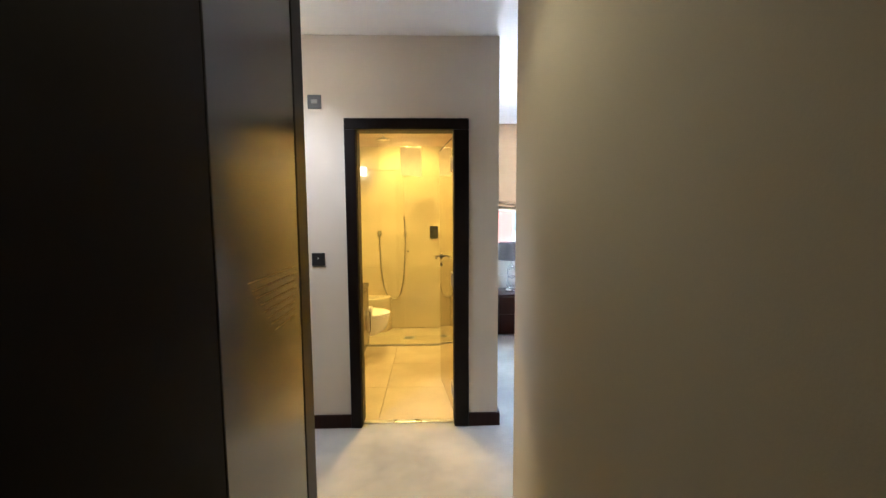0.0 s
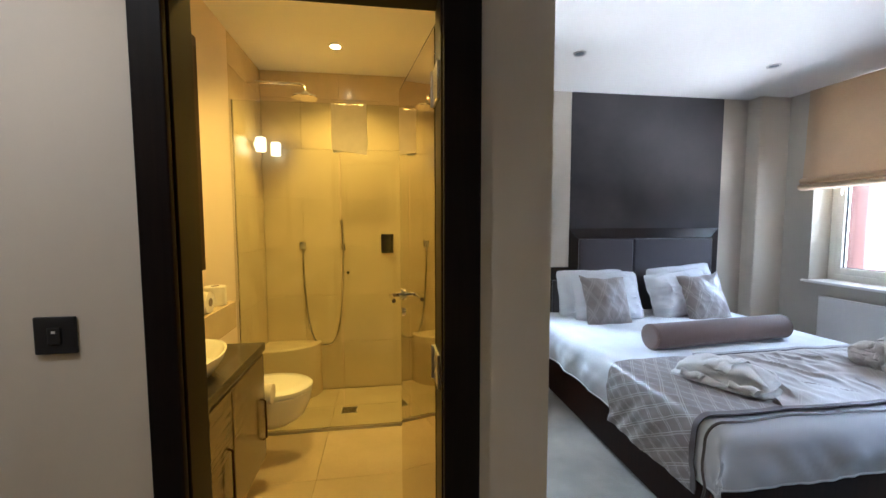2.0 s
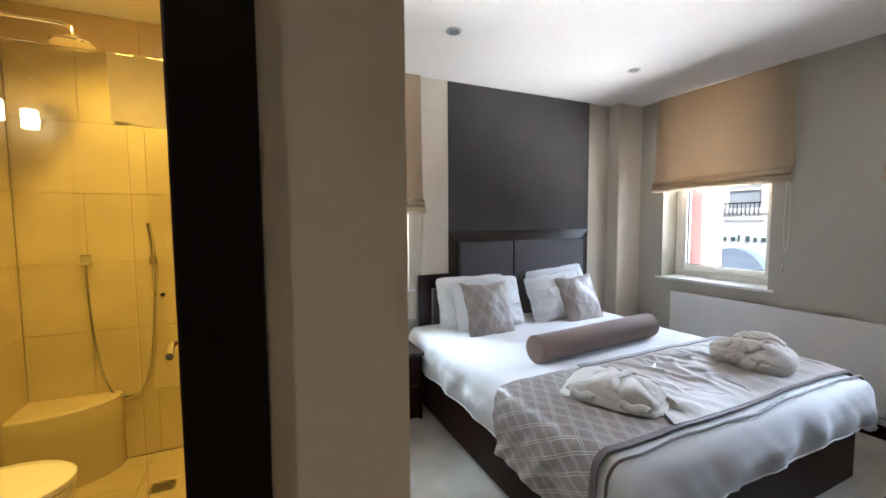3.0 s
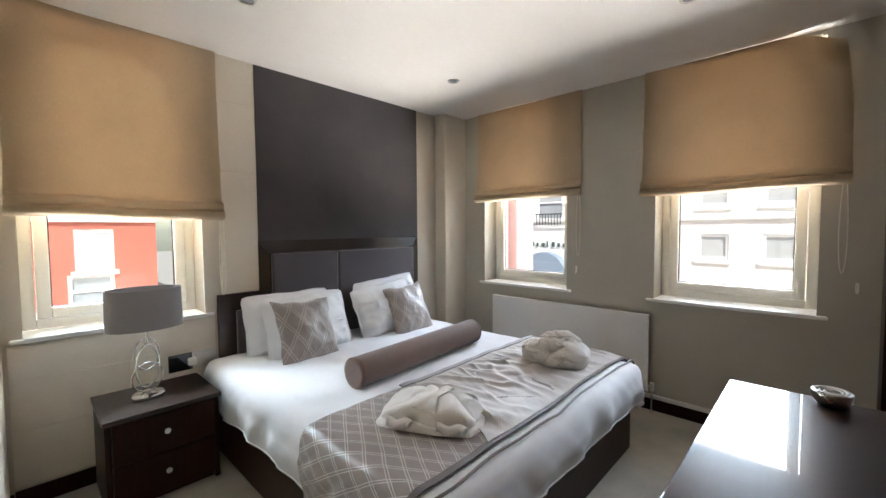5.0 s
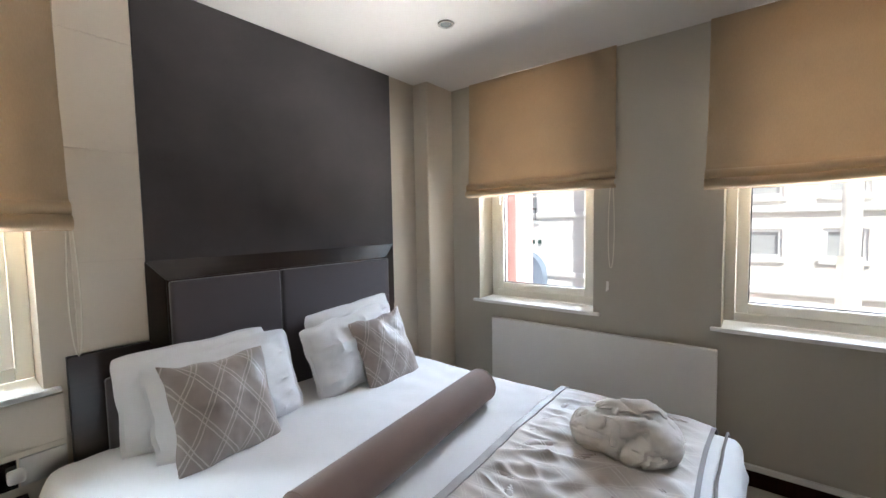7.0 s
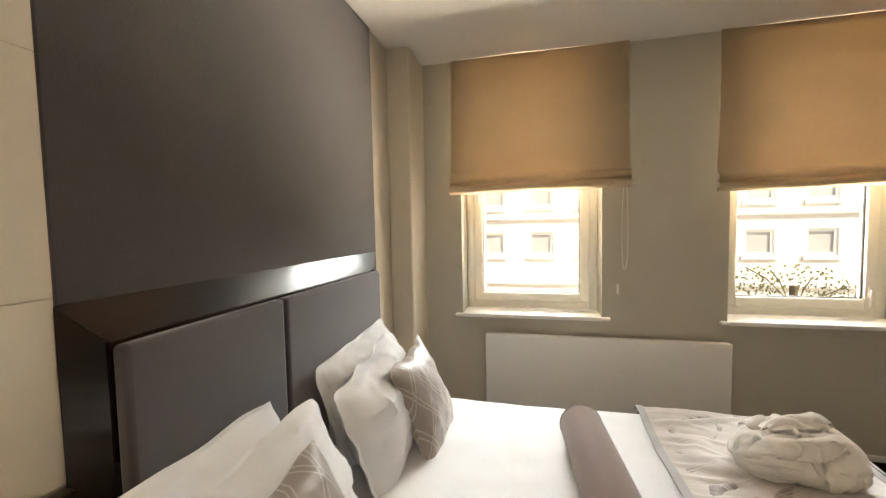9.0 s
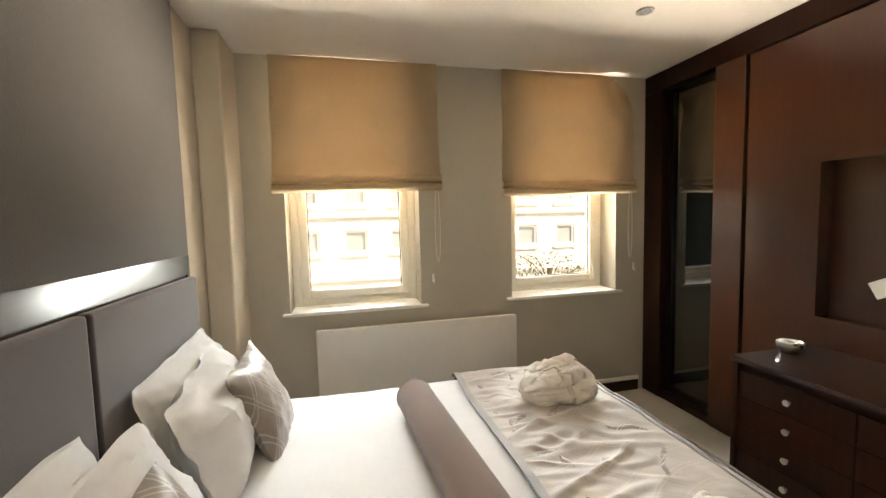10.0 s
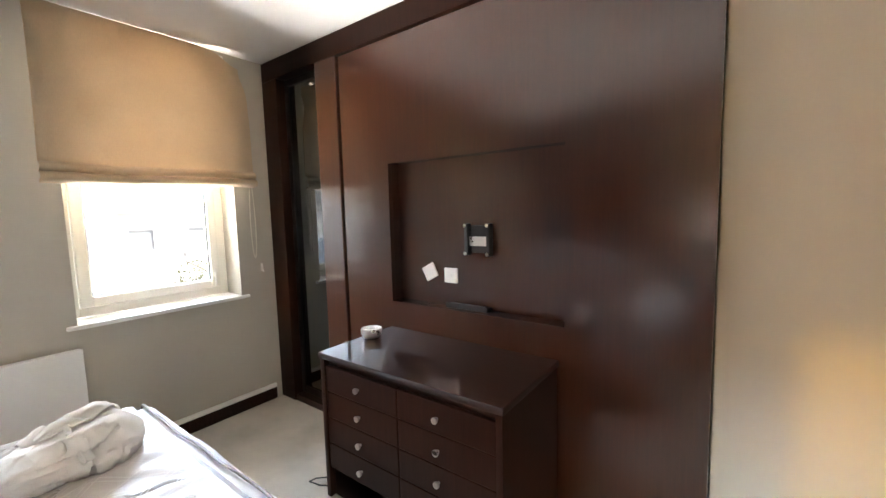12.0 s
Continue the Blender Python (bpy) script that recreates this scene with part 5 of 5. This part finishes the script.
for i in range(4):
    bm = bmesh.new()
    y0 = 8.76 + 1.9 * i
    for k in range(9):
        rod((13.2, y0 + 0.05 + k * 0.112, 1.56), (13.2, y0 + 0.05 + k * 0.112, 1.9), 0.012, 6, bm=bm)
    rod((13.2, y0, 1.92), (13.2, y0 + 1.0, 1.92), 0.02, 6, bm=bm)
    part("balcony_rail", bm, BLACK_PLASTIC, white, "thin dark balcony rail")
aw = rod((12.9, 9.3, -0.25), (13.28, 9.3, -0.25), 0.87, 40)
part("arch_canopy", aw, surface("blue_grey_canvas", (0.20, 0.25, 0.33), 0.7, var=0.1, scale=2), white, "round blue grey canopy")
for i, (w_, h_) in enumerate(((0.10, 0.16), (0.07, 0.13), (0.12, 0.13), (0.04, 0.20), (0.10, 0.17), (0.09, 0.13), (0.11, 0.13))):
    y_ = 9.95 - i * 0.20
    part("sign_stroke", box(13.255, 13.29, y_ - w_, y_, 0.80, 0.80 + h_, 0.004), surface("dark_sign", (0.05, 0.09, 0.08), 0.6) if i == 0 else bpy.data.materials["dark_sign"], white, "dark sign mark")
wins = [(1.30, 2.02, -0.08, 0.58), (1.42, 2.03, 0.66, 1.48), (-0.9, -0.2, 0.66, 1.48), (-0.9, -0.2, -1.6, 0.2), (1.30, 2.02, 2.6, 3.9), (-0.9, -0.2, 2.6, 3.9)]
house("brick_house", "y", 13.0, 1, -6.0, 2.75, 6.4, wins, BRICK_RED, STONE_WHITE, "red brick building beyond the bedside window", 2)
# the pier's shade and the pane's glare are mixed into this brick colour
tagged(part("brick_pier", box(4.62, 4.98, 4.985, 5.50, GZ, 5.0, 0.01), surface("shaded_brick", (0.30, 0.16, 0.15), 0.85, var=0.15, scale=0.9, fine=14, bump=0.3)), "red brick pier of the neighbouring front outside the window", "wall", kind="structure")

post = thing("street_lamp_post", (7.1, 2.48, GZ), "tall grey street lamp post on the pavement", "lamp post")
part("shaft", rod((7.1, 2.48, GZ + 0.02), (7.1, 2.48, 5.2), 0.085, 24, 0.075), POLE_PAINT, post)
part("sleeve", rod((7.1, 2.48, GZ + 0.02), (7.1, 2.48, 1.10), 0.098, 24, bevel=0.01), surface("pinkish_post_sleeve", (0.50, 0.43, 0.38), 0.6, var=0.1), post, "pinkish painted lower sleeve")

TX, TY, TZ = 10.6, -0.4, GZ + 3.68
tree = thing("street_tree", (TX, TY, GZ), "young street tree with light green leaves", "tree")
part("trunk", tube([(TX, TY, GZ), (TX + 0.02, TY + 0.02, GZ + 1.5), (TX - 0.02, TY - 0.02, GZ + 3.2), (TX, TY, TZ + 0.1)], 0.07, 8), BARK, tree)
for i in range(9):
    q, z = i * 0.9, GZ + 2.6 + 0.10 * i
    part("limb", tube([(TX, TY, z), (TX + 0.45 * math.cos(q), TY + 0.45 * math.sin(q), z + 0.5), (TX + 0.80 * math.cos(q), TY + 0.80 * math.sin(q), z + 0.7)], 0.014, 6), BARK, tree)
bm = bmesh.new()
rng = random.Random(4)
for i in range(1000):
    q, w, r = rng.uniform(0, 6.28), rng.uniform(-1, 1), rng.random() ** 0.4
    k = math.sqrt(1 - w * w)
    c = Vector((TX + 1.1 * r * k * math.cos(q), TY + 1.1 * r * k * math.sin(q), TZ + 0.55 * r * w))
    if noise.noise(c * 1.9) < -0.10:
        continue
    m = Matrix.Translation(c) @ Euler((rng.uniform(0, 6), rng.uniform(0, 6), rng.uniform(0, 6))).to_matrix().to_4x4()
    bm.faces.new([bm.verts.new(m @ Vector(p)) for p in ((-0.035, 0, 0), (0, -0.022, 0.006), (0.04, 0, 0), (0, 0.022, 0.006))])
tagged(part("crown", bm, LEAF, tree), kind="stuff")

# ---- tiles of the bathroom ----
def tile_field(parent, axis, face, a0, a1, b0, b1, wa, wb, toward, off=0.0):
    """Tiles 10 mm proud of the grout; alike tiles share a mesh."""
    seen, g = {}, 0.0008
    i = 0
    rows_b = []
    b = b0
    while b < b1 - 0.01:
        rows_b.append((b, min(b + wb, b1)))
        b += wb
    for k, (q0, q1) in enumerate(rows_b):
        a = a0 - (off * wa if k % 2 else 0)
        while a < a1 - 0.01:
            p0, p1 = max(a, a0), min(a + wa, a1)
            a += wa
            if p1 - p0 < 0.02:
                continue
            key = (round(p1 - p0, 3), round(q1 - q0, 3))
            if key not in seen:
                w, h = (p1 - p0) / 2 - g, (q1 - q0) / 2 - g
                bm = {"x": lambda: box(-0.005, 0.005, -w, w, -h, h), "y": lambda: box(-w, w, -0.005, 0.005, -h, h), "z": lambda: box(-w, w, -h, h, -0.005, 0.005)}[axis]()
                es = bm.edges[:]
                bmesh.ops.bevel(bm, geom=es, offset=0.0012, segments=1, affect="EDGES")
                me = bpy.data.meshes.new("tile")
                bm.to_mesh(me)
                bm.free()
                me.materials.append(TILE)
                seen[key] = me
            ob = new("tile", seen[key])
            c1, c2 = (p0 + p1) / 2, (q0 + q1) / 2
            d = face + toward * 0.005
            ob.location = {"x": (d, c1, c2), "y": (c1, d, c2), "z": (c1, c2, d)}[axis]
            ob.parent = parent


tile_field(floor_ob, "z", 0.0005, BW, BE - 0.012, 2.992, 4.594, 0.56, 0.54, 1)
tile_field(floor_ob, "z", 0.0065, BW, BE - 0.012, 4.618, BN, 0.56, 0.33, 1)
tile_field(north_ob, "y", BN + 0.012, BW, BE - 0.012, 0.02, CEIL, 0.60, 0.40, -1, 0.5)
tile_field(west_ob, "x", BW - 0.012, 4.60, BN, 0.02, CEIL, 0.60, 0.40, 1, 0.5)
